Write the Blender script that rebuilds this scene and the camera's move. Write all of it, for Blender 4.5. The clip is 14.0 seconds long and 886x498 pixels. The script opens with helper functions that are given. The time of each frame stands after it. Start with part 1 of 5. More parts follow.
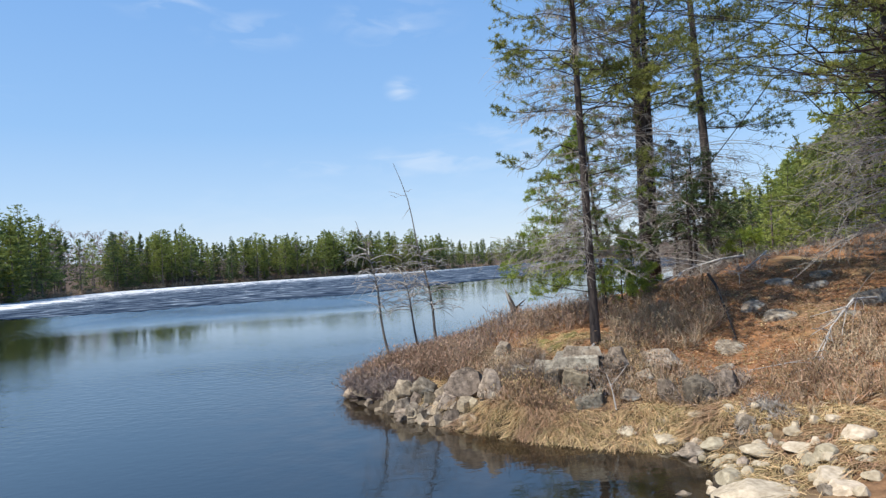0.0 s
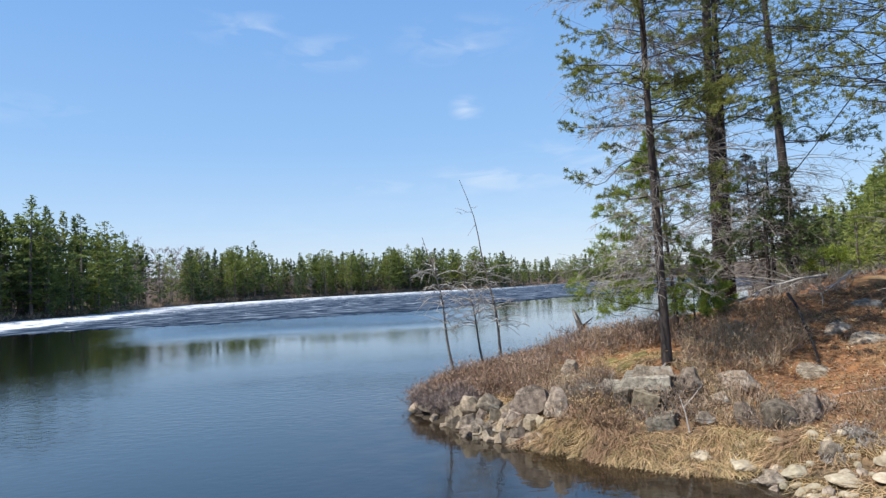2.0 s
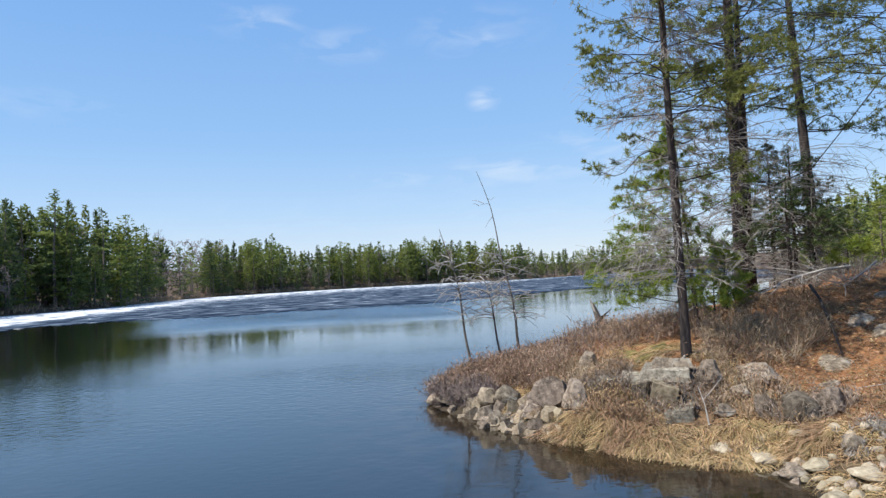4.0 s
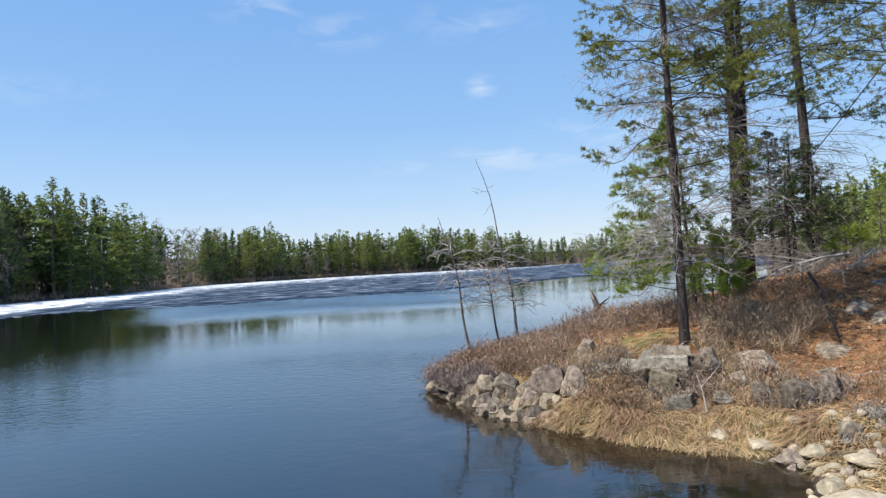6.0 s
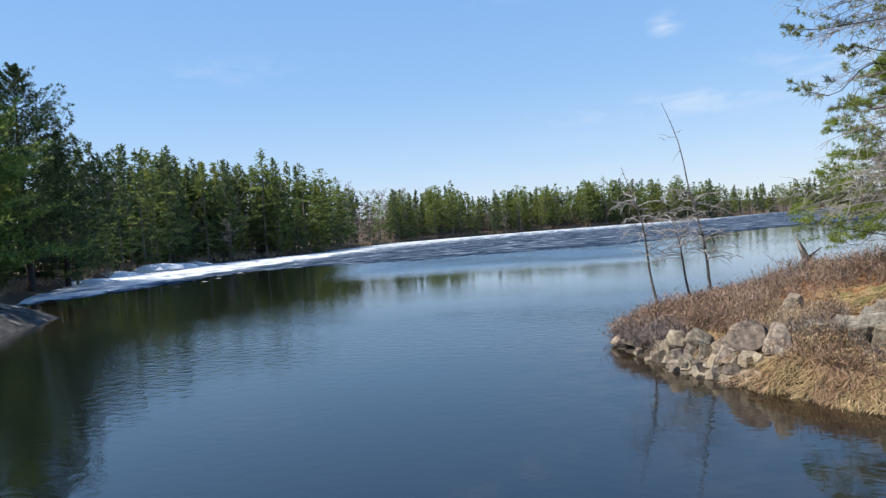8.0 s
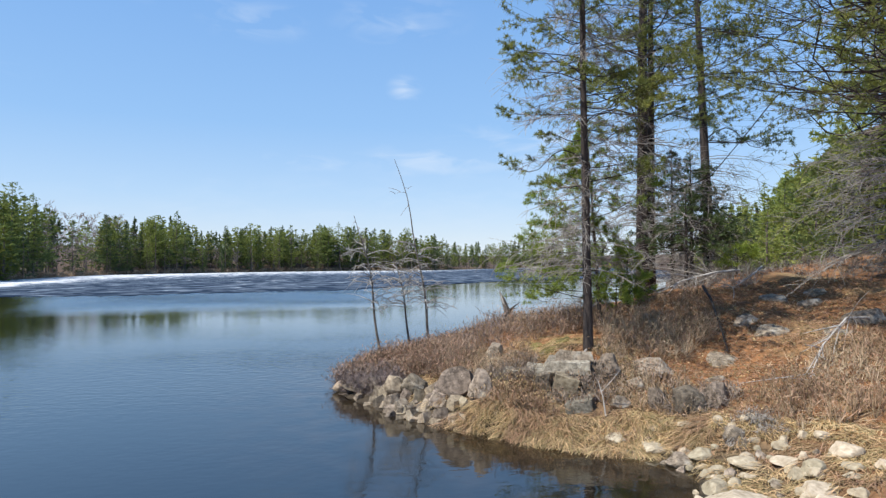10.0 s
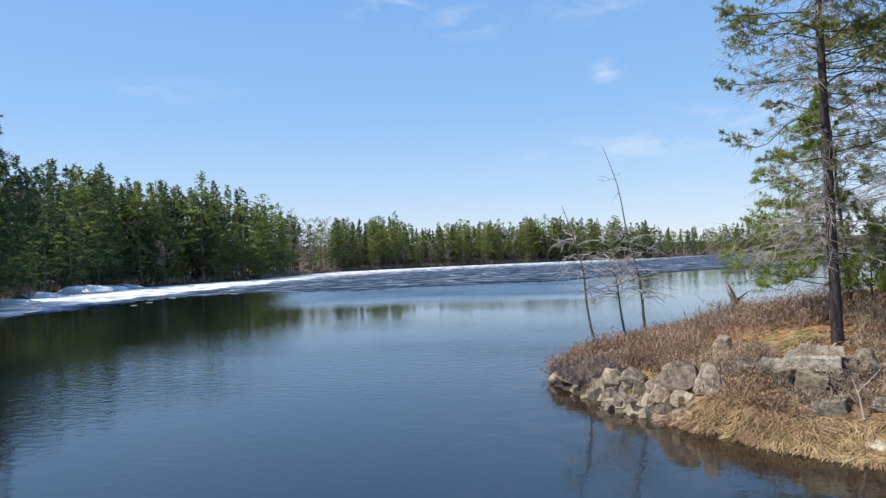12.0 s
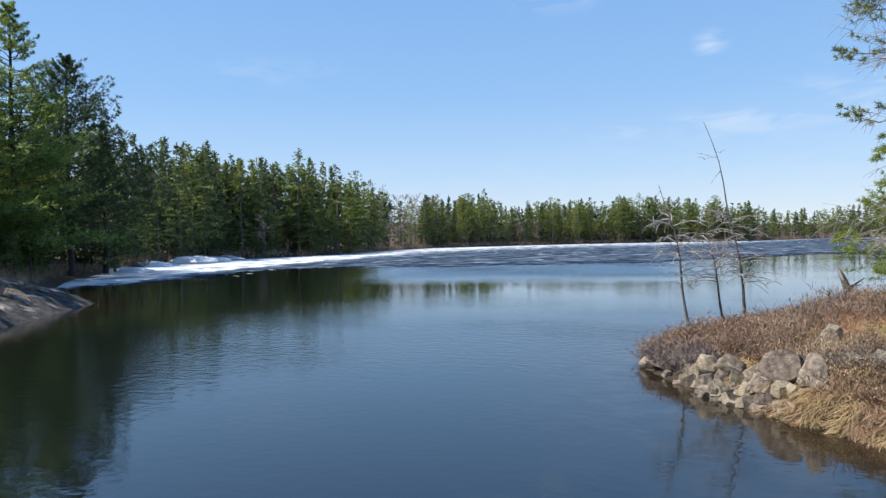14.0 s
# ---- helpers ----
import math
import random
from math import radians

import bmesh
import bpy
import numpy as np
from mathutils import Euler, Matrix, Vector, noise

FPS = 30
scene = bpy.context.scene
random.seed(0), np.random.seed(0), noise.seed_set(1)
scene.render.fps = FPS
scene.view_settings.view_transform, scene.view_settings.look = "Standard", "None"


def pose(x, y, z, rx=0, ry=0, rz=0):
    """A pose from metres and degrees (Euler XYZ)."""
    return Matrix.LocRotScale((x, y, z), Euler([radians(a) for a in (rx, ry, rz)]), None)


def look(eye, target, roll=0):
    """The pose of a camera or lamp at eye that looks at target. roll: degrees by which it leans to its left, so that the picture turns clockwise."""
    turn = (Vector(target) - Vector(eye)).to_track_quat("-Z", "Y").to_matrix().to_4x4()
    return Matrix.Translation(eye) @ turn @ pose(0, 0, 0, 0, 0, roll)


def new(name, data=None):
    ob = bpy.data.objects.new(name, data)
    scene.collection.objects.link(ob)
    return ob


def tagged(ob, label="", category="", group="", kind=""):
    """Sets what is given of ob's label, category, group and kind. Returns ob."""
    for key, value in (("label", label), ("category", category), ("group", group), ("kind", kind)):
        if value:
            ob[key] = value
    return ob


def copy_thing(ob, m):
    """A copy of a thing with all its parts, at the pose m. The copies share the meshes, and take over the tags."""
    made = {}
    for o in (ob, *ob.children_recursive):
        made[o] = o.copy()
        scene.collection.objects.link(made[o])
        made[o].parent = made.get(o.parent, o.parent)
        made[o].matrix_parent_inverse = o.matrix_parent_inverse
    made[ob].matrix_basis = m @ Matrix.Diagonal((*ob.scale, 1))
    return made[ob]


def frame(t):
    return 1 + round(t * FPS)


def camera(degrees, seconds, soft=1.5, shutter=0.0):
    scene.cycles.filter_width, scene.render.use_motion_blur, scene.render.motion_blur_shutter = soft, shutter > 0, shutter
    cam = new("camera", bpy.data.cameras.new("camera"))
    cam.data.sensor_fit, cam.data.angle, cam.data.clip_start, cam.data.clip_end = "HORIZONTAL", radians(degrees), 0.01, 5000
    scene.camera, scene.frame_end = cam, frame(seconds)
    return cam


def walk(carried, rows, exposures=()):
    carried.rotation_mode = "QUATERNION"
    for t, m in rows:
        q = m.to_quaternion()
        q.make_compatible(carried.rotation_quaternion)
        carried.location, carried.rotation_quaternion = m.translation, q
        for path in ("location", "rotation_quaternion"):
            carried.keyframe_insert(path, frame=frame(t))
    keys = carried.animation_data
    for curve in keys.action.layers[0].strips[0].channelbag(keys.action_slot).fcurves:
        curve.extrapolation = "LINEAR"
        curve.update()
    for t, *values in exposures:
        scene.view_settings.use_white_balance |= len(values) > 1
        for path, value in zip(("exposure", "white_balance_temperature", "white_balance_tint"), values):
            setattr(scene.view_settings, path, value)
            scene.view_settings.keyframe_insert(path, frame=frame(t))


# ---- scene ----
# seconds, then the eye in metres and the turn of the camera in degrees (Euler XYZ)
TURNS = [(0.0, 0.042, -0.030, 2.232, 91.353, 3.267, -6.704), (0.5, 0.021, -0.048, 2.216, 92.931, 1.543, -5.956), (1.0, 0.007, -0.040, 2.213, 93.218, 1.573, -3.585), (1.5, 0.008, -0.058, 2.206, 94.157, 3.311, -0.598),
         (2.0, 0.0, -0.056, 2.208, 93.196, 2.659, -1.047), (2.5, 0.0, -0.050, 2.208, 93.141, 3.275, -0.225), (3.0, -0.002, -0.058, 2.207, 93.177, 2.793, 0.173), (5.5, -0.009, -0.060, 2.202, 91.444, 2.934, 0.730),
         (6.0, -0.008, -0.050, 2.204, 91.487, 2.768, 0.354), (6.5, -0.01, -0.030, 2.205, 91.384, 3.430, 1.788), (7.0, -0.045, -0.050, 2.215, 90.551, 3.644, 9.780), (7.5, -0.057, -0.056, 2.205, 89.358, 3.518, 14.431),
         (8.0, -0.059, -0.065, 2.182, 88.481, 4.137, 16.117), (8.5, -0.054, -0.085, 2.170, 87.834, -0.137, 12.143), (9.0, -0.033, -0.059, 2.168, 88.949, -1.309, 1.389), (9.2, -0.015, -0.036, 2.168, 90.224, -1.155, -3.446),
         (9.65, -0.01, -0.02, 2.18, 91.2, -0.2, -8.2), (10.3, 0.0, -0.01, 2.19, 91.6, 1.0, -5.5), (11.3, -0.045, -0.015, 2.2, 91.83, 2.22, 2.30), (11.5, -0.048, -0.017, 2.2, 91.69, 2.02, 4.83),
         (12.0, -0.062, -0.02, 2.2, 91.01, 2.10, 11.03), (12.5, -0.079, -0.023, 2.198, 90.161, 2.464, 17.562), (13.0, -0.085, -0.02, 2.198, 89.64, 1.93, 21.16), (13.5, -0.084, -0.02, 2.198, 89.37, 1.71, 23.53), (14.0, -0.07, -0.02, 2.198, 89.245, 1.0, 18.88)]
cam = camera(69.0, 14.0, soft=1.4)
walk(cam, [(t, pose(x, y, z, rx, ry, rz)) for t, x, y, z, rx, ry, rz in TURNS])

# ---- light ----
SUN_BEARING, SUN_HEIGHT = -113.0, 55.0
world = bpy.data.worlds.new("sky")
scene.world = world
world.use_nodes = True
wn, wl = world.node_tree.nodes, world.node_tree.links
background = wn["Background"]
sky = wn.new("ShaderNodeTexSky")
sky.sky_type = "NISHITA"
sky.sun_disc = False
sky.sun_elevation = radians(SUN_HEIGHT)
sky.sun_rotation = radians(SUN_BEARING)
sky.air_density, sky.dust_density, sky.ozone_density = 1.0, 0.0, 4.0
background.inputs["Strength"].default_value = 0.125
coord = wn.new("ShaderNodeTexCoord")
wisps = wn.new("ShaderNodeTexNoise")
wisps.inputs["Scale"].default_value = 14.0
wisps.inputs["Detail"].default_value = 6.0
wisps.inputs["Distortion"].default_value = 0.6
stretch = wn.new("ShaderNodeMapping")
stretch.inputs["Scale"].default_value = (1.0, 1.0, 3.2)
wl.new(coord.outputs["Generated"], stretch.inputs["Vector"])
wl.new(stretch.outputs["Vector"], wisps.inputs["Vector"])
total = None
# thin clouds: bearing, height, half width and half height in degrees, weight
for bearing, height, wide, tall, weight in [(3.9, 15.4, 1.2, 0.85, 0.9), (7.5, 9.2, 7.0, 1.2, 0.7), (-4.0, 9.0, 4.5, 0.7, 0.45), (-15.5, 22.0, 3.5, 1.2, 0.45), (-9.0, 20.2, 3.5, 1.3, 0.5), (3.5, 21.0, 4.5, 1.6, 0.45), (-33.0, 14.5, 6.0, 1.0, 0.25), (18.0, 10.5, 9.0, 2.2, 0.7), (0.0, 5.0, 40.0, 2.6, 0.15)]:
    b, h = radians(bearing), radians(height)
    aim = Vector((math.sin(b) * math.cos(h), math.cos(b) * math.cos(h), math.sin(h)))
    off = wn.new("ShaderNodeVectorMath")
    off.operation = "SUBTRACT"
    off.inputs[1].default_value = aim
    wl.new(coord.outputs["Generated"], off.inputs[0])
    turn = wn.new("ShaderNodeMapping")
    turn.vector_type = "POINT"
    turn.inputs["Rotation"].default_value = (0, 0, b)
    wl.new(off.outputs["Vector"], turn.inputs["Vector"])
    size = wn.new("ShaderNodeVectorMath")
    size.operation = "DIVIDE"
    size.inputs[1].default_value = (radians(wide), 1.0, radians(tall))
    wl.new(turn.outputs["Vector"], size.inputs[0])
    far = wn.new("ShaderNodeVectorMath")
    far.operation = "LENGTH"
    wl.new(size.outputs["Vector"], far.inputs[0])
    spot = wn.new("ShaderNodeMapRange")
    spot.interpolation_type = "SMOOTHSTEP"
    spot.inputs["From Min"].default_value, spot.inputs["From Max"].default_value = 0.0, 1.6
    spot.inputs["To Min"].default_value, spot.inputs["To Max"].default_value = weight, 0.0
    wl.new(far.outputs["Value"], spot.inputs["Value"])
    if total is None:
        total = spot.outputs["Result"]
    else:
        both = wn.new("ShaderNodeMath")
        both.operation = "MAXIMUM"
        wl.new(total, both.inputs[0])
        wl.new(spot.outputs["Result"], both.inputs[1])
        total = both.outputs["Value"]
thin = wn.new("ShaderNodeMapRange")
thin.inputs["From Min"].default_value, thin.inputs["From Max"].default_value = 0.44, 0.8
wl.new(wisps.outputs["Fac"], thin.inputs["Value"])
veil = wn.new("ShaderNodeMath")
veil.operation = "MULTIPLY"
veil.use_clamp = True
wl.new(total, veil.inputs[0])
wl.new(thin.outputs["Result"], veil.inputs[1])
mixed = wn.new("ShaderNodeMix")
mixed.data_type = "RGBA"
mixed.inputs["B"].default_value = (5.2, 5.8, 6.6, 1)
wl.new(veil.outputs["Value"], mixed.inputs["Factor"])
rise = wn.new("ShaderNodeSeparateXYZ")
wl.new(coord.outputs["Generated"], rise.inputs["Vector"])
air = wn.new("ShaderNodeValToRGB")
# the clear spring sky by the sine of the height: pale over the woods, deep blue overhead
for at, tint in [(0.0, (0.455, 0.52, 0.605)), (0.03, (0.435, 0.505, 0.603)), (0.105, (0.318, 0.45, 0.626)), (0.21, (0.212, 0.376, 0.62)), (0.35, (0.165, 0.325, 0.60)), (0.6, (0.09, 0.24, 0.56)), (1.0, (0.083, 0.198, 0.465))]:
    stop = air.color_ramp.elements[0] if at == 0.0 else air.color_ramp.elements[-1] if at == 1.0 else air.color_ramp.elements.new(at)
    stop.color = (*tint, 1)
wl.new(rise.outputs["Z"], air.inputs["Fac"])
lift = wn.new("ShaderNodeVectorMath")
lift.operation = "SCALE"
lift.inputs["Scale"].default_value = 10.0
wl.new(air.outputs["Color"], lift.inputs[0])
clear = wn.new("ShaderNodeMix")
clear.data_type = "RGBA"
clear.inputs["Factor"].default_value = 0.8
wl.new(sky.outputs["Color"], clear.inputs["A"])
wl.new(lift.outputs["Vector"], clear.inputs["B"])
wl.new(clear.outputs["Result"], mixed.inputs["A"])
wl.new(mixed.outputs["Result"], background.inputs["Color"])

lamp = bpy.data.lights.new("sun", "SUN")
lamp.energy, lamp.angle, lamp.color = 5.0, radians(0.53), (1.0, 0.95, 0.87)
sb, sh = radians(SUN_BEARING), radians(SUN_HEIGHT)
new("sun", lamp).matrix_world = look((math.sin(sb) * math.cos(sh) * 50, math.cos(sb) * math.cos(sh) * 50, math.sin(sh) * 50), (0, 0, 0))
scene.view_settings.exposure = 0.3


# ---- materials ----
def surface(name, low, high, scale=4.0, rough=0.9, bump=0.3, depth=0.02, detail=6.0, stretch=(1, 1, 1), third=None, third_scale=0.7, third_at=(0.5, 0.65), vary=0.0, island=False, spec=0.3, through_light=0.0, zones=(), cracks=0.0):
    """A matt surface of two tones of noise, with an optional third tone in large patches."""
    m = bpy.data.materials.new(name)
    m.use_nodes = True
    n, l = m.node_tree.nodes, m.node_tree.links
    shader = n["Principled BSDF"]
    shader.inputs["Roughness"].default_value = rough
    shader.inputs["Specular IOR Level"].default_value = spec
    where = n.new("ShaderNodeTexCoord")
    fit = n.new("ShaderNodeMapping")
    fit.inputs["Scale"].default_value = stretch
    l.new(where.outputs["Object"], fit.inputs["Vector"])
    grain = n.new("ShaderNodeTexNoise")
    grain.inputs["Scale"].default_value, grain.inputs["Detail"].default_value = scale, detail
    grain.inputs["Roughness"].default_value = 0.62
    l.new(fit.outputs["Vector"], grain.inputs["Vector"])
    ramp = n.new("ShaderNodeValToRGB")
    ramp.color_ramp.elements[0].position, ramp.color_ramp.elements[1].position = 0.32, 0.68
    ramp.color_ramp.elements[0].color, ramp.color_ramp.elements[1].color = (*low, 1), (*high, 1)
    l.new(grain.outputs["Fac"], ramp.inputs["Fac"])
    colour = ramp.outputs["Color"]
    if third:
        patch = n.new("ShaderNodeTexNoise")
        patch.inputs["Scale"].default_value, patch.inputs["Detail"].default_value = third_scale, 5.0
        l.new(where.outputs["Object"], patch.inputs["Vector"])
        step = n.new("ShaderNodeMapRange")
        step.inputs["From Min"].default_value, step.inputs["From Max"].default_value = third_at
        l.new(patch.outputs["Fac"], step.inputs["Value"])
        blend = n.new("ShaderNodeMix")
        blend.data_type = "RGBA"
        blend.inputs["B"].default_value = (*third, 1)
        l.new(step.outputs["Result"], blend.inputs["Factor"])
        l.new(colour, blend.inputs["A"])
        colour = blend.outputs["Result"]
    if cracks:
        split = n.new("ShaderNodeTexVoronoi")
        split.feature = "DISTANCE_TO_EDGE"
        split.inputs["Scale"].default_value = cracks
        warp = n.new("ShaderNodeVectorMath")
        warp.operation = "MULTIPLY_ADD"
        warp.inputs[1].default_value = (0.35, 0.35, 0.35)
        l.new(grain.outputs["Color"], warp.inputs[0])
        l.new(where.outputs["Object"], warp.inputs[2])
        l.new(warp.outputs["Vector"], split.inputs["Vector"])
        gap = n.new("ShaderNodeMapRange")
        gap.inputs["From Max"].default_value = 0.05
        gap.inputs["To Min"].default_value, gap.inputs["To Max"].default_value = 0.3, 1.0
        l.new(split.outputs["Distance"], gap.inputs["Value"])
        worn = n.new("ShaderNodeMix")
        worn.data_type, worn.blend_type = "RGBA", "MULTIPLY"
        worn.inputs["Factor"].default_value = 0.8
        l.new(colour, worn.inputs["A"])
        l.new(gap.outputs["Result"], worn.inputs["B"])
        colour = worn.outputs["Result"]
    for zone, tint in zones:
        mask = n.new("ShaderNodeAttribute")
        mask.attribute_name = zone
        blend = n.new("ShaderNodeMix")
        blend.data_type = "RGBA"
        l.new(mask.outputs["Fac"], blend.inputs["Factor"])
        l.new(colour, blend.inputs["A"])
        speck = n.new("ShaderNodeValToRGB")
        speck.color_ramp.elements[0].position, speck.color_ramp.elements[1].position = 0.3, 0.7
        speck.color_ramp.elements[0].color, speck.color_ramp.elements[1].color = (*[c * 0.45 for c in tint], 1), (*[c * 1.4 for c in tint], 1)
        l.new(grain.outputs["Fac"], speck.inputs["Fac"])
        l.new(speck.outputs["Color"], blend.inputs["B"])
        colour = blend.outputs["Result"]
    if vary:
        tone = n.new("ShaderNodeHueSaturation")
        if island:
            chance = n.new("ShaderNodeNewGeometry").outputs["Random Per Island"]
        else:
            chance = n.new("ShaderNodeObjectInfo").outputs["Random"]
        value = n.new("ShaderNodeMapRange")
        value.inputs["To Min"].default_value, value.inputs["To Max"].default_value = 1 - vary, 1 + vary
        l.new(chance, value.inputs["Value"])
        l.new(value.outputs["Result"], tone.inputs["Value"])
        hue = n.new("ShaderNodeMapRange")
        hue.inputs["To Min"].default_value, hue.inputs["To Max"].default_value = 0.5 + 0.03 * vary, 0.5 - 0.05 * vary
        l.new(chance, hue.inputs["Value"])
        l.new(hue.outputs["Result"], tone.inputs["Hue"])
        l.new(colour, tone.inputs["Color"])
        colour = tone.outputs["Color"]
    l.new(colour, shader.inputs["Base Color"])
    if bump:
        relief = n.new("ShaderNodeBump")
        relief.inputs["Strength"].default_value, relief.inputs["Distance"].default_value = bump, depth
        l.new(grain.outputs["Fac"], relief.inputs["Height"])
        l.new(relief.outputs["Normal"], shader.inputs["Normal"])
    if through_light:
        lit = n.new("ShaderNodeBsdfTranslucent")
        l.new(colour, lit.inputs["Color"])
        both = n.new("ShaderNodeMixShader")
        both.inputs["Fac"].default_value = through_light
        l.new(shader.outputs["BSDF"], both.inputs[1])
        l.new(lit.outputs["BSDF"], both.inputs[2])
        l.new(both.outputs["Shader"], n["Material Output"].inputs["Surface"])
    return m


litter = surface("needle_litter", (0.12, 0.055, 0.026), (0.36, 0.175, 0.075), 9.0, 0.95, 0.6, 0.03, third=(0.30, 0.24, 0.13), third_scale=0.6, third_at=(0.55, 0.75), zones=(("bank", (0.15, 0.108, 0.062)), ("wet", (0.055, 0.042, 0.028)), ("woods", (0.10, 0.066, 0.043))))
bark = surface("pine_bark", (0.022, 0.018, 0.017), (0.09, 0.073, 0.065), 14.0, 0.95, 0.9, 0.03, stretch=(1, 1, 0.22))
bark_far = surface("grey_bark", (0.09, 0.074, 0.064), (0.24, 0.195, 0.165), 6.0, 0.95, 0.0)
dead_wood = surface("weathered_dead_wood", (0.24, 0.222, 0.20), (0.54, 0.51, 0.47), 20.0, 0.9, 0.3, 0.01, stretch=(1, 1, 0.3))
dead_bark = surface("dead_stem_bark", (0.07, 0.06, 0.052), (0.24, 0.215, 0.19), 16.0, 0.9, 0.4, 0.01, stretch=(1, 1, 0.3))
twig_brown = surface("brown_grey_twigs", (0.15, 0.115, 0.085), (0.38, 0.315, 0.25), 8.0, 0.9, 0, vary=0.35, island=True)
twig_grey = surface("dead_twigs", (0.17, 0.152, 0.132), (0.42, 0.385, 0.34), 12.0, 0.9, 0.0)
needles_pine = surface("pine_needles", (0.13, 0.165, 0.04), (0.32, 0.34, 0.095), 1.3, 0.5, 0, vary=0.4, island=True, through_light=0.5)
needles_lush = surface("white_pine_needles", (0.15, 0.22, 0.055), (0.31, 0.39, 0.105), 0.8, 0.5, 0, vary=0.4, island=True, through_light=0.6)
needles_bright = surface("young_pine_needles", (0.17, 0.24, 0.04), (0.34, 0.42, 0.08), 2.0, 0.5, 0, vary=0.3, island=True, through_light=0.45)
needles_hill = surface("hillside_needles", (0.23, 0.285, 0.07), (0.43, 0.47, 0.14), 0.5, 0.6, 0, vary=0.3, island=True, through_light=0.55)
needles_dark = surface("dark_needles", (0.05, 0.085, 0.032), (0.125, 0.17, 0.06), 2.0, 0.6, 0, vary=0.3, island=True, through_light=0.2)
foliage_pine = surface("far_pine_foliage", (0.146, 0.196, 0.062), (0.325, 0.375, 0.101), 0.35, 0.7, 0, third=(0.085, 0.125, 0.062), third_scale=0.13, third_at=(0.45, 0.6), vary=0.2, island=True, through_light=0.5)
foliage_olive = surface("far_red_pine_foliage", (0.162, 0.202, 0.056), (0.347, 0.386, 0.101), 0.35, 0.7, 0, vary=0.2, island=True, through_light=0.5)
foliage_spruce = surface("far_spruce_foliage", (0.078, 0.118, 0.056), (0.190, 0.241, 0.095), 0.35, 0.7, 0, vary=0.2, island=True, through_light=0.45)
foliage_cedar = surface("far_cedar_foliage", (0.15, 0.18, 0.04), (0.33, 0.35, 0.075), 0.35, 0.7, 0, vary=0.2, island=True, through_light=0.5)
bare_twigs = surface("bare_twigs", (0.20, 0.155, 0.135), (0.40, 0.32, 0.285), 1.0, 0.9, 0, vary=0.2)
granite = surface("grey_granite", (0.115, 0.09, 0.066), (0.40, 0.33, 0.245), 13.0, 0.9, 0.8, 0.03, third=(0.46, 0.43, 0.36), third_scale=4.5, third_at=(0.55, 0.7), vary=0.2, cracks=3.2)
granite_pale = surface("pale_granite", (0.29, 0.235, 0.155), (0.56, 0.48, 0.345), 14.0, 0.9, 0.6, 0.02, third=(0.30, 0.24, 0.16), third_scale=3.0, third_at=(0.55, 0.72), vary=0.25)
granite_mid = surface("brown_granite", (0.066, 0.052, 0.040), (0.27, 0.22, 0.165), 12.0, 0.9, 0.8, 0.03, third=(0.34, 0.305, 0.25), third_scale=2.4, third_at=(0.56, 0.7), vary=0.25, cracks=2.8)
# the dark tone carries the pines' shade, the pale patches sunlit spots
outcrop_rock = surface("shade_toned_outcrop", (0.018, 0.016, 0.014), (0.10, 0.09, 0.078), 2.6, 0.9, 1.0, 0.10, third=(0.30, 0.27, 0.22), third_scale=1.3, third_at=(0.6, 0.72), cracks=0.8)
granite_tan = surface("tan_granite", (0.14, 0.108, 0.072), (0.43, 0.355, 0.25), 15.0, 0.9, 0.7, 0.02, third=(0.10, 0.08, 0.06), third_scale=5.0, third_at=(0.56, 0.7), vary=0.25)
granite_lichen = surface("lichened_granite", (0.12, 0.105, 0.08), (0.36, 0.32, 0.25), 16.0, 0.9, 0.8, 0.03, third=(0.43, 0.40, 0.32), third_scale=6.0, third_at=(0.52, 0.66), vary=0.15, cracks=3.0)
granite_dark = surface("dark_granite", (0.03, 0.027, 0.024), (0.115, 0.102, 0.088), 6.0, 0.85, 0.8, 0.03, third=(0.26, 0.25, 0.23), third_scale=2.2, third_at=(0.62, 0.8), vary=0.2, cracks=1.6)
brush_red = surface("rust_red_brush", (0.143, 0.095, 0.063), (0.42, 0.305, 0.205), 1.6, 0.9, 0, third=(0.36, 0.275, 0.20), third_scale=1.1, third_at=(0.5, 0.66), vary=0.45, island=True)
leaf_red = surface("rust_red_leaves", (0.225, 0.13, 0.082), (0.46, 0.325, 0.21), 2.0, 0.8, 0, vary=0.45, island=True, through_light=0.2)
twig_purple = surface("purple_grey_twigs", (0.115, 0.088, 0.078), (0.34, 0.275, 0.24), 8.0, 0.9, 0, vary=0.4, island=True)
brush_tan = surface("tan_dry_stalks", (0.20, 0.135, 0.075), (0.50, 0.37, 0.215), 1.6, 0.9, 0, third=(0.34, 0.225, 0.135), third_scale=1.3, third_at=(0.48, 0.62), vary=0.4, island=True)
brush_mat = surface("red_brown_brush", (0.15, 0.096, 0.058), (0.44, 0.32, 0.195), 1.2, 0.9, 0, third=(0.47, 0.375, 0.245), third_scale=0.9, third_at=(0.45, 0.62), vary=0.45, island=True)
leaf_mat = surface("dry_brush_leaves", (0.22, 0.14, 0.08), (0.43, 0.305, 0.18), 2.0, 0.8, 0, vary=0.45, island=True, through_light=0.2)
straw = surface("dry_straw_grass", (0.33, 0.235, 0.105), (0.62, 0.485, 0.25), 3.0, 0.8, 0, third=(0.33, 0.225, 0.125), third_scale=1.6, third_at=(0.48, 0.62), vary=0.5, island=True, through_light=0.2)
moss = surface("green_moss", (0.085, 0.072, 0.024), (0.22, 0.18, 0.065), 12.0, 1.0, 0.6, 0.03)
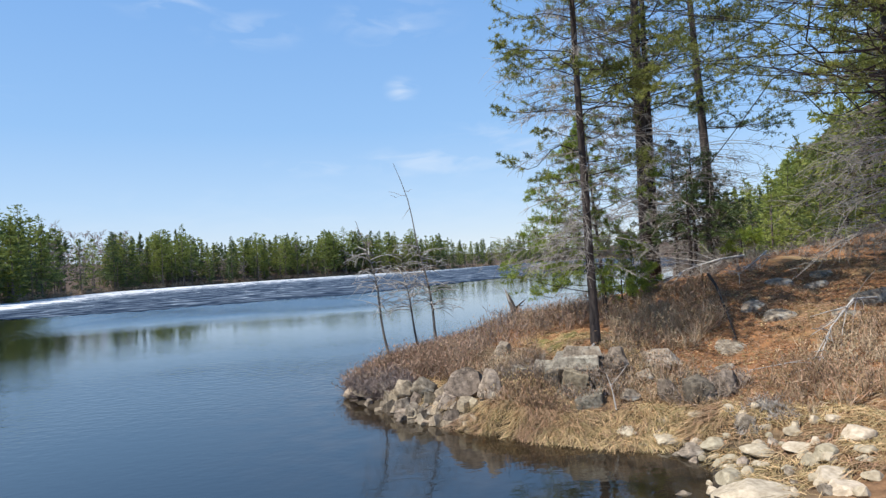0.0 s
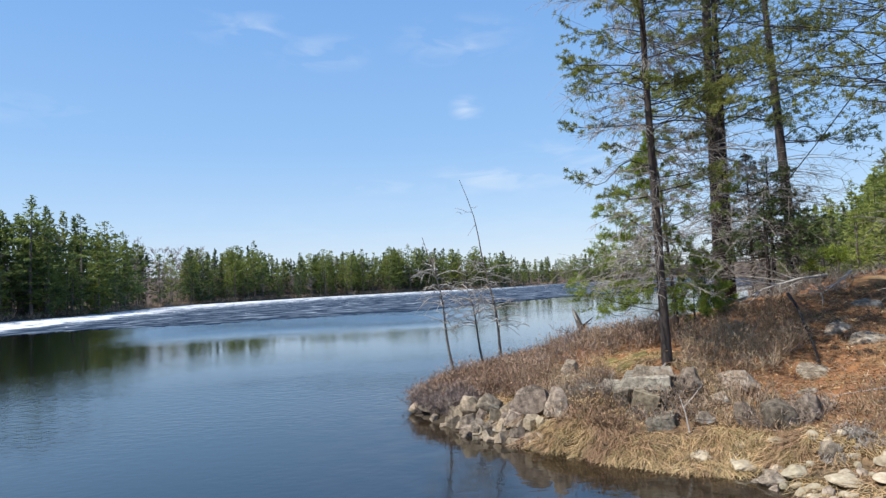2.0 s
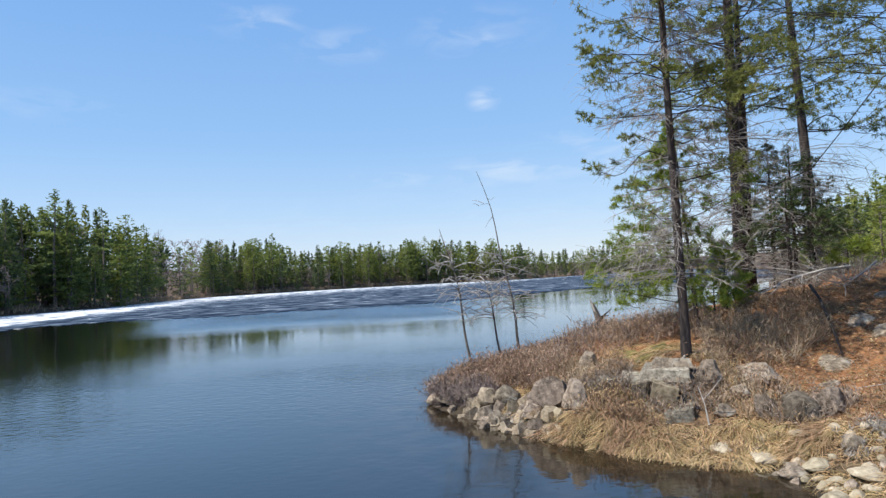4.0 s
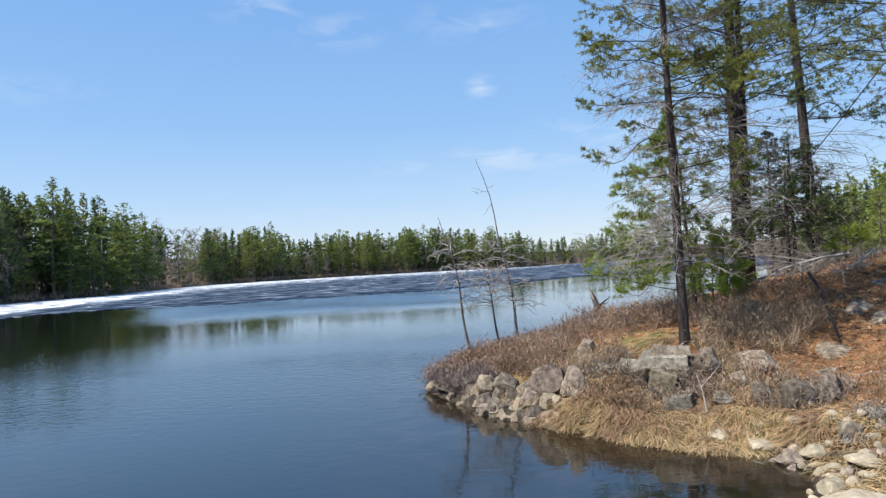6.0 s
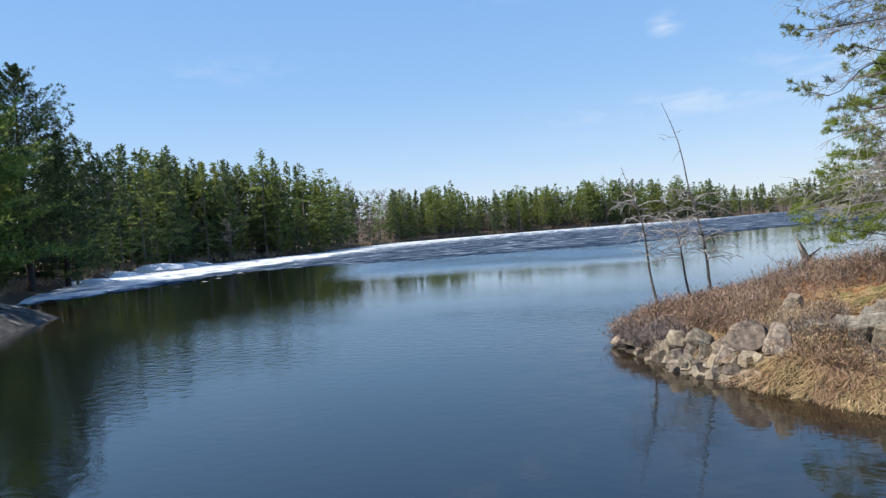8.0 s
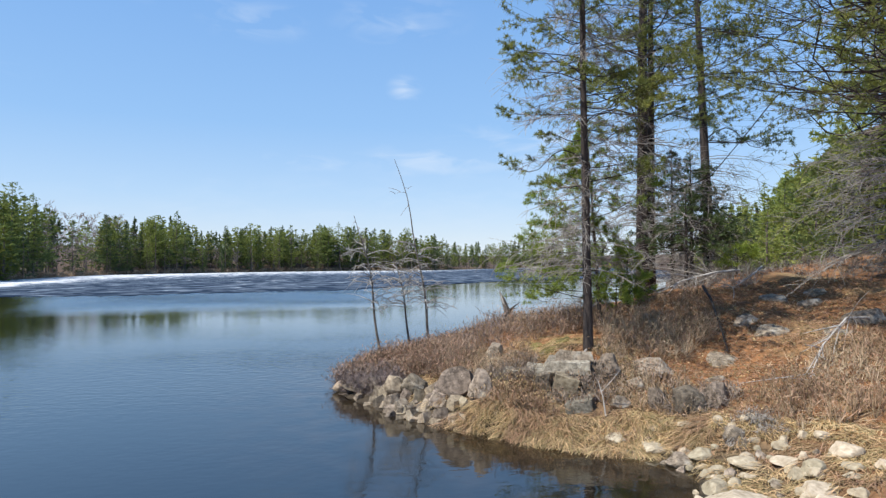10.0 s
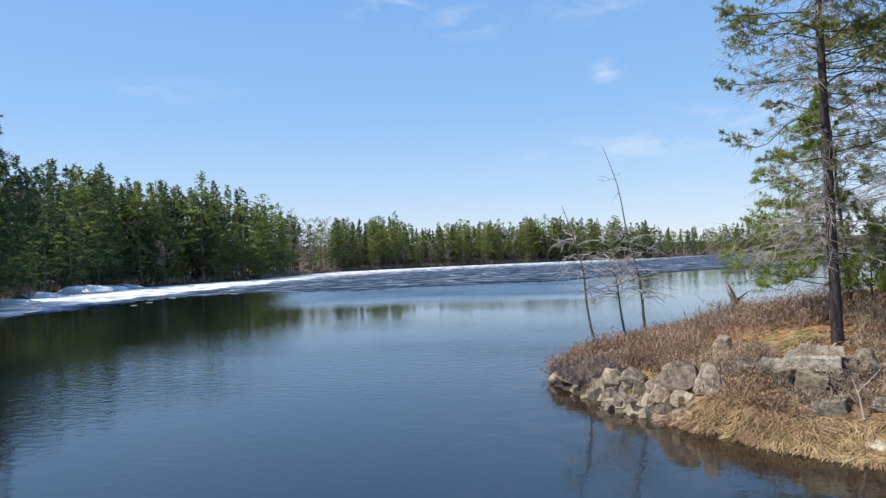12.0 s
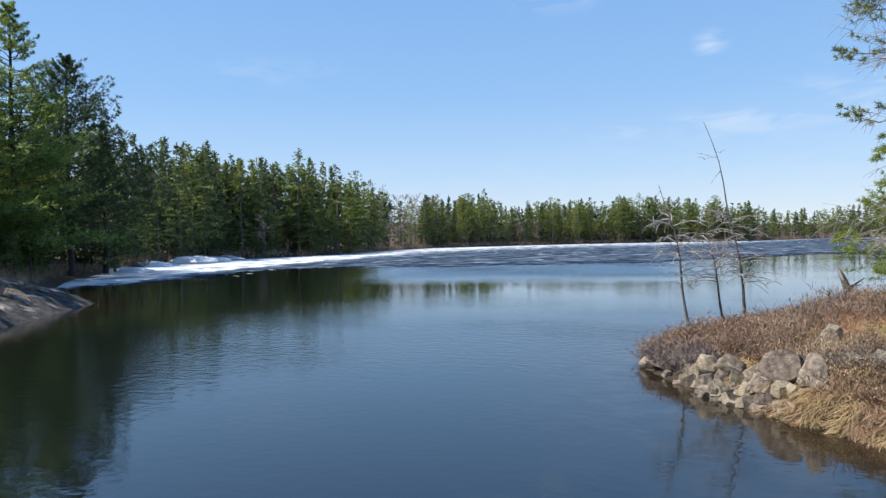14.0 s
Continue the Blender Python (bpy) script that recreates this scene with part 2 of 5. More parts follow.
moss_grass = surface("olive_grass", (0.19, 0.15, 0.055), (0.42, 0.345, 0.15), 4.0, 0.9, 0, vary=0.35, island=True)
snow = surface("old_snow", (0.58, 0.60, 0.62), (0.80, 0.81, 0.82), 3.0, 0.6, 0.5, 0.05)


def ice_material():
    """Rotten lake ice: grey-blue, with white streaks, whiter towards its left bank."""
    m = bpy.data.materials.new("rotten_ice")
    m.use_nodes = True
    n, l = m.node_tree.nodes, m.node_tree.links
    shader = n["Principled BSDF"]
    where = n.new("ShaderNodeTexCoord")
    fit = n.new("ShaderNodeMapping")
    fit.inputs["Rotation"].default_value = (0, 0, radians(-8))
    fit.inputs["Scale"].default_value = (0.2, 0.16, 1)
    l.new(where.outputs["Object"], fit.inputs["Vector"])
    streak = n.new("ShaderNodeTexNoise")
    streak.inputs["Scale"].default_value, streak.inputs["Detail"].default_value, streak.inputs["Roughness"].default_value = 2.0, 5.0, 0.55
    streak.inputs["Distortion"].default_value = 0.8
    l.new(fit.outputs["Vector"], streak.inputs["Vector"])
    bank = n.new("ShaderNodeAttribute")
    bank.attribute_name = "white"
    more = n.new("ShaderNodeMath")
    more.operation = "ADD"
    l.new(streak.outputs["Fac"], more.inputs[0])
    l.new(bank.outputs["Fac"], more.inputs[1])
    ramp = n.new("ShaderNodeValToRGB")
    ramp.color_ramp.elements[0].position, ramp.color_ramp.elements[0].color = 0.36, (0.022, 0.036, 0.060, 1)
    ramp.color_ramp.elements[1].position, ramp.color_ramp.elements[1].color = 0.66, (0.66, 0.67, 0.67, 1)
    middle = ramp.color_ramp.elements.new(0.54)
    middle.color = (0.13, 0.165, 0.21, 1)
    pale = ramp.color_ramp.elements.new(0.595)
    pale.color = (0.24, 0.28, 0.32, 1)
    l.new(more.outputs["Value"], ramp.inputs["Fac"])
    l.new(ramp.outputs["Color"], shader.inputs["Base Color"])
    shader.inputs["Roughness"].default_value = 0.45
    shader.inputs["Specular IOR Level"].default_value = 0.0
    relief = n.new("ShaderNodeBump")
    relief.inputs["Strength"].default_value, relief.inputs["Distance"].default_value = 0.5, 0.05
    l.new(streak.outputs["Fac"], relief.inputs["Height"])
    l.new(relief.outputs["Normal"], shader.inputs["Normal"])
    return m


def water_material():
    """Clear brown lake water: dark where it is deep, the stony bed showing where it is shallow, and small ripples."""
    m = bpy.data.materials.new("lake_water")
    m.use_nodes = True
    n, l = m.node_tree.nodes, m.node_tree.links
    shader = n["Principled BSDF"]
    where = n.new("ShaderNodeTexCoord")
    depth = n.new("ShaderNodeAttribute")
    depth.attribute_name = "depth"
    stones = n.new("ShaderNodeTexNoise")
    stones.inputs["Scale"].default_value, stones.inputs["Detail"].default_value = 2.2, 5.0
    l.new(where.outputs["Object"], stones.inputs["Vector"])
    bed = n.new("ShaderNodeValToRGB")
    bed.color_ramp.elements[0].position, bed.color_ramp.elements[1].position = 0.35, 0.7
    bed.color_ramp.elements[0].color, bed.color_ramp.elements[1].color = (0.008, 0.006, 0.0035, 1), (0.055, 0.038, 0.021, 1)
    l.new(stones.outputs["Fac"], bed.inputs["Fac"])
    deep = n.new("ShaderNodeMix")
    deep.data_type = "RGBA"
    deep.inputs["B"].default_value = (0.0045, 0.0058, 0.0050, 1)
    l.new(depth.outputs["Fac"], deep.inputs["Factor"])
    l.new(bed.outputs["Color"], deep.inputs["A"])
    l.new(deep.outputs["Result"], shader.inputs["Base Color"])
    shader.inputs["Roughness"].default_value = 0.03
    gloss = n.new("ShaderNodeMapRange")
    gloss.inputs["To Min"].default_value, gloss.inputs["To Max"].default_value = 0.26, 0.5
    l.new(depth.outputs["Fac"], gloss.inputs["Value"])
    l.new(gloss.outputs["Result"], shader.inputs["Specular IOR Level"])
    shader.inputs["IOR"].default_value = 1.9
    # blue put into the reflections, for the deeper sky that waves mirror
    shader.inputs["Specular Tint"].default_value = (0.87, 0.97, 1.0, 1)
    fit = n.new("ShaderNodeMapping")
    fit.inputs["Scale"].default_value = (0.75, 1.0, 1.0)
    l.new(where.outputs["Object"], fit.inputs["Vector"])
    small = n.new("ShaderNodeTexNoise")
    small.inputs["Scale"].default_value, small.inputs["Detail"].default_value = 9.0, 4.0
    l.new(fit.outputs["Vector"], small.inputs["Vector"])
    calm = n.new("ShaderNodeTexNoise")
    calm.inputs["Scale"].default_value, calm.inputs["Detail"].default_value = 0.12, 2.0
    l.new(fit.outputs["Vector"], calm.inputs["Vector"])
    gust = n.new("ShaderNodeMapRange")
    gust.inputs["From Min"].default_value, gust.inputs["From Max"].default_value = 0.4, 0.65
    gust.inputs["To Min"].default_value, gust.inputs["To Max"].default_value = 0.3, 1.0
    l.new(calm.outputs["Fac"], gust.inputs["Value"])
    wind = n.new("ShaderNodeAttribute")
    wind.attribute_name = "wind"
    blown = n.new("ShaderNodeMath")
    blown.operation = "MULTIPLY"
    l.new(gust.outputs["Result"], blown.inputs[0])
    l.new(wind.outputs["Fac"], blown.inputs[1])
    wave = n.new("ShaderNodeTexNoise")
    wave.inputs["Scale"].default_value, wave.inputs["Detail"].default_value = 5.0, 2.0
    l.new(fit.outputs["Vector"], wave.inputs["Vector"])
    swell = n.new("ShaderNodeMath")
    swell.operation = "MULTIPLY_ADD"
    swell.inputs[1].default_value = 1.3
    l.new(wave.outputs["Fac"], swell.inputs[0])
    l.new(small.outputs["Fac"], swell.inputs[2])
    height = n.new("ShaderNodeMath")
    height.operation = "MULTIPLY"
    l.new(swell.outputs["Value"], height.inputs[0])
    l.new(blown.outputs["Value"], height.inputs[1])
    relief = n.new("ShaderNodeBump")
    relief.inputs["Strength"].default_value, relief.inputs["Distance"].default_value = 1.0, 0.0125
    l.new(height.outputs["Value"], relief.inputs["Height"])
    # fixed -Y lean added to the normals, so ruffled water mirrors higher, bluer sky
    sky_lean = n.new("ShaderNodeAttribute")
    sky_lean.attribute_name = "sky_lean"
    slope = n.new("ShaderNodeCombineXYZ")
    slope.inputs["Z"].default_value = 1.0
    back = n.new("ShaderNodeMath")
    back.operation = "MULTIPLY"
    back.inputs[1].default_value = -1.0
    l.new(sky_lean.outputs["Fac"], back.inputs[0])
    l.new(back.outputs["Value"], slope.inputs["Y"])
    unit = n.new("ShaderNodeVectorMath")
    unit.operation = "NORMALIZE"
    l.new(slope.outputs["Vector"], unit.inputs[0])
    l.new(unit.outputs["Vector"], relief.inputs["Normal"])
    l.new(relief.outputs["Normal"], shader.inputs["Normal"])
    return m


ice_mat, water_mat = ice_material(), water_material()


# ---- mesh tools ----
class Geo:
    """Collects points and triangles of one mesh."""

    def __init__(self):
        self.points, self.faces, self.slots, self.count = [], [], [], 0

    def add(self, points, faces, slot=0):
        points, faces = np.asarray(points, float).reshape(-1, 3), np.asarray(faces, int)
        if faces.shape[1] == 4:
            faces = np.concatenate([faces[:, [0, 1, 2]], faces[:, [0, 2, 3]]])
        self.points.append(points)
        self.faces.append(faces + self.count)
        self.slots.append(np.full(len(faces), slot))
        self.count += len(points)

    def arrays(self):
        return np.concatenate(self.points), np.concatenate(self.faces), np.concatenate(self.slots)

    def mesh(self, name, materials, smooth=False):
        me = bpy.data.meshes.new(name)
        if self.points:
            p, f, s = self.arrays()
            me.vertices.add(len(p))
            me.vertices.foreach_set("co", p.ravel())
            me.loops.add(f.size)
            me.loops.foreach_set("vertex_index", f.ravel())
            me.polygons.add(len(f))
            me.polygons.foreach_set("loop_start", np.arange(0, f.size, 3))
            me.polygons.foreach_set("material_index", s)
            me.polygons.foreach_set("use_smooth", np.full(len(f), smooth))
            me.update(calc_edges=True)
        for m in materials:
            me.materials.append(m)
        return me


def tube(geo, path, radii, sides=6, slot=0):
    """A tapered round bar along a path, closed at its end."""
    path, radii = np.asarray(path, float), np.asarray(radii, float)
    k = len(path)
    way = np.gradient(path, axis=0)
    way /= np.linalg.norm(way, axis=1, keepdims=True) + 1e-9
    side = np.cross(way, [0.31, 0.22, 0.93] if abs(way[0][2]) < 0.8 else [0.95, 0.3, 0.1])
    side /= np.linalg.norm(side, axis=1, keepdims=True) + 1e-9
    other = np.cross(way, side)
    a = np.arange(sides) * 2 * np.pi / sides
    ring = path[:, None] + radii[:, None, None] * (np.cos(a)[None, :, None] * side[:, None] + np.sin(a)[None, :, None] * other[:, None])
    i, j = np.meshgrid(np.arange(k - 1), np.arange(sides), indexing="ij")
    j2 = (j + 1) % sides
    quads = np.stack([i * sides + j, i * sides + j2, (i + 1) * sides + j2, (i + 1) * sides + j], -1).reshape(-1, 4)
    geo.add(ring.reshape(-1, 3), quads, slot)


def sprays(geo, rng, places, ways, each, length, width, spread=0.9, slot=0, sizes=None):
    """A burst of narrow needles at every place, leaning along its way."""
    n = len(places)
    if not n:
        return
    p = np.repeat(np.asarray(places, float), each, 0)
    w = np.repeat(np.asarray(ways, float), each, 0) + rng.normal(0, spread, (n * each, 3))
    w /= np.linalg.norm(w, axis=1, keepdims=True) + 1e-9
    side = np.cross(w, rng.normal(0, 1, w.shape))
    side /= np.linalg.norm(side, axis=1, keepdims=True) + 1e-9
    ln = length * rng.uniform(0.6, 1.15, (len(p), 1))
    if sizes is not None:
        k = np.repeat(np.asarray(sizes, float), each)[:, None]
        ln, side = ln * k, side * k
    a, b, c = p + w * ln * 0.35 - side * width, p + w * ln * 0.35 + side * width, p + w * ln
    pts = np.stack([p, b, c, a], 1)
    base = np.arange(len(p))[:, None] * 4
    geo.add(pts.reshape(-1, 3), np.concatenate([base + [0, 1, 3], base + [1, 2, 3]]), slot)


def part(name, geo, material, parent, label="", smooth=False):
    ob = new(name, geo.mesh(name, [material], smooth))
    ob.parent = parent
    return tagged(ob, label)


def clump(name, x, y, z, label, category, group="", kind=""):
    """The Empty at a thing's base."""
    ob = new(name)
    ob.location = (x, y, z)
    ob.empty_display_size = 0.2
    return tagged(ob, label, category, group, kind)


# ---- the lie of the land ----
# The lake's outline in plan, anticlockwise seen from above, starting at the near shore.
LAKE = [(2.85, 5.4), (3.1, 5.75), (3.42, 6.3), (3.3, 7.0), (2.72, 7.25), (2.28, 7.56), (1.92, 7.94), (1.6, 8.33), (1.2, 8.62), (0.82, 8.92), (0.45, 9.5), (0.14, 10.15), (-0.16, 10.75),
        (-0.40, 11.25), (-0.5, 11.9), (-0.35, 13.0), (0.4, 14.3), (2.0, 15.3), (4.0, 16.6), (6.0, 18.6), (9.0, 22), (13, 28), (22, 45), (40, 80), (85, 160),
        (135, 300), (165, 432), (116, 438), (82, 368), (48, 300), (29, 262), (0, 257), (-16, 243), (-34, 230), (-55, 196), (-65, 172), (-60, 130), (-55, 103),
        (-56, 83), (-57, 71), (-53, 58), (-45, 43), (-36, 31), (-27, 22), (-21, 19.3), (-18.6, 15.2), (-17.0, 12.4), (-16.6, 10.2), (-15, 5), (-11, 1), (-8, -3), (-4, -2.6),
        (-2.2, -0.6), (0, 1.6), (1.8, 3.4), (2.6, 4.6)]


def shore(x, y):
    """Metres inland of the water's edge; negative out on the lake."""
    x, y = np.asarray(x, float), np.asarray(y, float)
    best = np.full(x.shape, 1e9)
    inside = np.zeros(x.shape, bool)
    for (ax, ay), (bx, by) in zip(LAKE, LAKE[1:] + LAKE[:1]):
        ex, ey = bx - ax, by - ay
        u = np.clip(((x - ax) * ex + (y - ay) * ey) / (ex * ex + ey * ey), 0, 1)
        best = np.minimum(best, np.hypot(x - ax - u * ex, y - ay - u * ey))
        if ey != 0:
            inside ^= ((ay > y) != (by > y)) & (x < ex * (y - ay) / ey + ax)
    return np.where(inside, -best, best)


def ground(x, y):
    """The height of the ground over the water."""
    x, y = np.asarray(x, float), np.asarray(y, float)
    s = shore(x, y)
    p = np.maximum(s, 0)
    z = 1.9 * (1 - np.exp(-p / 6.5)) + (0.05 + 0.08 * np.clip((np.hypot(x, y) - 45) / 30, 0, 1)) * np.clip(p - 9, 0, 60)
    z = z + 0.3 * np.exp(-((x - 3.2) ** 2 + (y - 9.4) ** 2) / 0.9) + 0.12 * np.exp(-((x - 0.9) ** 2 + (y - 10.6) ** 2) / 1.2)
    z = z + 0.17 * np.exp(-((x - 1.9) ** 2 + (y - 8.6) ** 2) / 0.8) * np.clip(p / 0.3, 0, 1)
    z = z + (0.55 * np.exp(-((x - 7) ** 2 + (y - 13.5) ** 2) / 12) + 1.0 * np.exp(-((x - 14) ** 2 + (y - 17) ** 2) / 40)) * np.clip(p / 3, 0, 1)
    z = z + 17 * np.exp(-((x - 75) / 38) ** 2 - ((y - 70) / 45) ** 2) * np.clip(p / 20, 0, 1)
    z = z + 0.05 * np.clip(p, 0, 1) * (np.sin(x * 2.1 + y * 0.7) + np.sin(y * 1.7 - x * 1.1 + 1) + 0.6 * np.sin(x * 5.1 + 2) * np.sin(y * 4.3))
    bed = np.maximum(0.30 * s, -2.5 + 0 * s)
    return np.where(s > 0, z, bed) - 0.012


def graded(fine_low, fine_high, step, low, high, grow=1.12):
    """Grid lines, close together in the middle and wider towards the ends."""
    mid = list(np.arange(fine_low, fine_high + step / 2, step))
    d, up = step, [mid[-1]]
    while up[-1] < high:
        d = d * grow
        up.append(up[-1] + d)
    d, down = step, [mid[0]]
    while down[-1] > low:
        d = d * grow
        down.append(down[-1] - d)
    return np.array(down[:0:-1] + mid + up[1:])


def sheet(xs, ys, height):
    geo = Geo()
    gx, gy = np.meshgrid(xs, ys, indexing="ij")
    z = height(gx, gy)
    i, j = np.meshgrid(np.arange(len(xs) - 1), np.arange(len(ys) - 1), indexing="ij")
    q = i * len(ys) + j
    geo.add(np.stack([gx, gy, z], -1).reshape(-1, 3), np.stack([q, q + len(ys), q + len(ys) + 1, q + 1], -1).reshape(-1, 4))
    return geo, gx, gy


# ---- ground, water and ice ----
geo, gx, gy = sheet(graded(-4, 12, 0.16, -1900, 1900, 1.08), graded(3, 20, 0.16, -1900, 1900, 1.08), ground)
me = geo.mesh("ground", [litter], True)
inland = shore(gx, gy).ravel()
me.attributes.new("bank", "FLOAT", "POINT").data.foreach_set("value", np.clip(1.5 - inland / 1.2, 0, 1))
me.attributes.new("wet", "FLOAT", "POINT").data.foreach_set("value", np.clip(1.6 - inland / 0.26, 0, 1))
me.attributes.new("woods", "FLOAT", "POINT").data.foreach_set("value", np.clip((np.hypot(gx, gy).ravel() - 26) / 12, 0, 1))
land = tagged(new("ground", me), "brown needle litter, dry grass and soil on sloping granite shore", "ground", kind="structure")

geo, gx, gy = sheet(graded(-2.5, 5, 0.15, -140, 190, 1.13), graded(3.5, 14, 0.15, -12, 470, 1.13), lambda x, y: 0 * x)
me = geo.mesh("lake", [water_mat], True)
deep = me.attributes.new("depth", "FLOAT", "POINT")
deep.data.foreach_set("value", np.clip(-shore(gx, gy).ravel() / 3.2, 0, 1) ** 0.6)
# a breeze ruffles the open strip before the ice and the near water; the middle and the water under the left bank lie stiller
bearing, far = np.degrees(np.arctan2(gx, gy)), np.hypot(gx, gy)
strip = np.clip((bearing + 27) / 4, 0, 1) * np.clip((6 - bearing) / 8, 0, 1) * np.clip((far - 33) / 8, 0, 1)
near = np.exp(-((far - 16.5) / 4.5) ** 2)
me.attributes.new("wind", "FLOAT", "POINT").data.foreach_set("value", (0.14 + 0.12 * np.clip(far / 12, 0, 1) + 0.8 * near + 2.0 * strip).ravel())
# how far the normals are leaned to turn the mirrored sky bluer
me.attributes.new("sky_lean", "FLOAT", "POINT").data.foreach_set("value", (0.1 * strip + 0.02 * near).ravel())
tagged(new("water", me), "calm dark blue lake water with light ripples", "water", kind="structure")

# the melting sheet: from its open edge (bearing, metres) to the far bank
ICE_EDGE = [(-53, 37), (-51, 39), (-49.4, 39.6), (-48, 40.8), (-46.7, 40.3), (-44.6, 42.4), (-42.6, 43), (-40.4, 46), (-37.9, 48), (-36.4, 53.5), (-35, 54), (-32.8, 57.5), (-31, 56.4), (-29, 57.8), (-24.9, 56), (-21.6, 54.5),
            (-18.3, 53), (-14.4, 55.4), (-11, 55), (-6, 57.4), (-1, 57.5), (1.6, 62), (4, 67), (8.9, 76), (12, 85), (16, 93), (22, 101), (30, 108)]


def shore_at(bearing):
    """How far off the opposite bank lies on that bearing."""
    d = np.arange(20, 700, 1.0)
    s = shore(d * math.sin(radians(bearing)), d * math.cos(radians(bearing)))
    wet = np.nonzero(s < 0)[0]
    return float(d[wet[-1]]) if len(wet) else 40.0


bearings = np.arange(-53, 30.01, 0.2)
edge = np.interp(bearings, [p[0] for p in ICE_EDGE], [p[1] for p in ICE_EDGE])
edge = edge * (1 + 0.010 * np.sin(bearings * 3.1) + 0.006 * np.sin(bearings * 7.7 + 1))
bank = np.maximum(np.array([shore_at(b) for b in bearings]), edge + 0.3)
# rows spread evenly over the dip below the horizon
share = np.linspace(0, 1, 30)
far = 1 / ((1 - share)[None] / edge[:, None] + share[None] / bank[:, None])
ang = np.radians(bearings)[:, None]
top = np.stack([far * np.sin(ang), far * np.cos(ang), np.full(far.shape, 0.03)], -1)
front = top[:, :1] * [1, 1, 0] - [0, 0, 0.05]
grid = np.concatenate([front, top], 1)
rows, cols = grid.shape[:2]
i, j = np.meshgrid(np.arange(rows - 1), np.arange(cols - 1), indexing="ij")
q = i * cols + j
geo = Geo()
geo.add(grid.reshape(-1, 3), np.stack([q, q + cols, q + cols + 1, q + 1], -1).reshape(-1, 4))
me = geo.mesh("ice_sheet", [ice_mat])
# white old snow ice along the bank, the grey rotten ice towards the open water
turn_at = np.interp(bearings, [-50, -44, -38, -33, -29, -25, -20, -10, 2, 8, 14], [0.0, 0.1, 0.22, 0.32, 0.5, 0.66, 0.80, 0.88, 0.90, 0.97, 1.1])[:, None]
white = np.clip((share[None] - turn_at) / 0.12, -1, 1) * 0.13 + 0.05
ragged = np.clip((0.16 - share)[None] / 0.16, 0, 1) * np.clip((bearings + 34) / 8, 0, 1)[:, None]
white = white - 0.07 * ragged
me.attributes.new("white", "FLOAT", "POINT").data.foreach_set("value", np.concatenate([white[:, :1], white], 1).ravel())
tagged(new("ice_sheet", me), "melting grey lake ice streaked with white along the far shore", "ice", kind="structure")


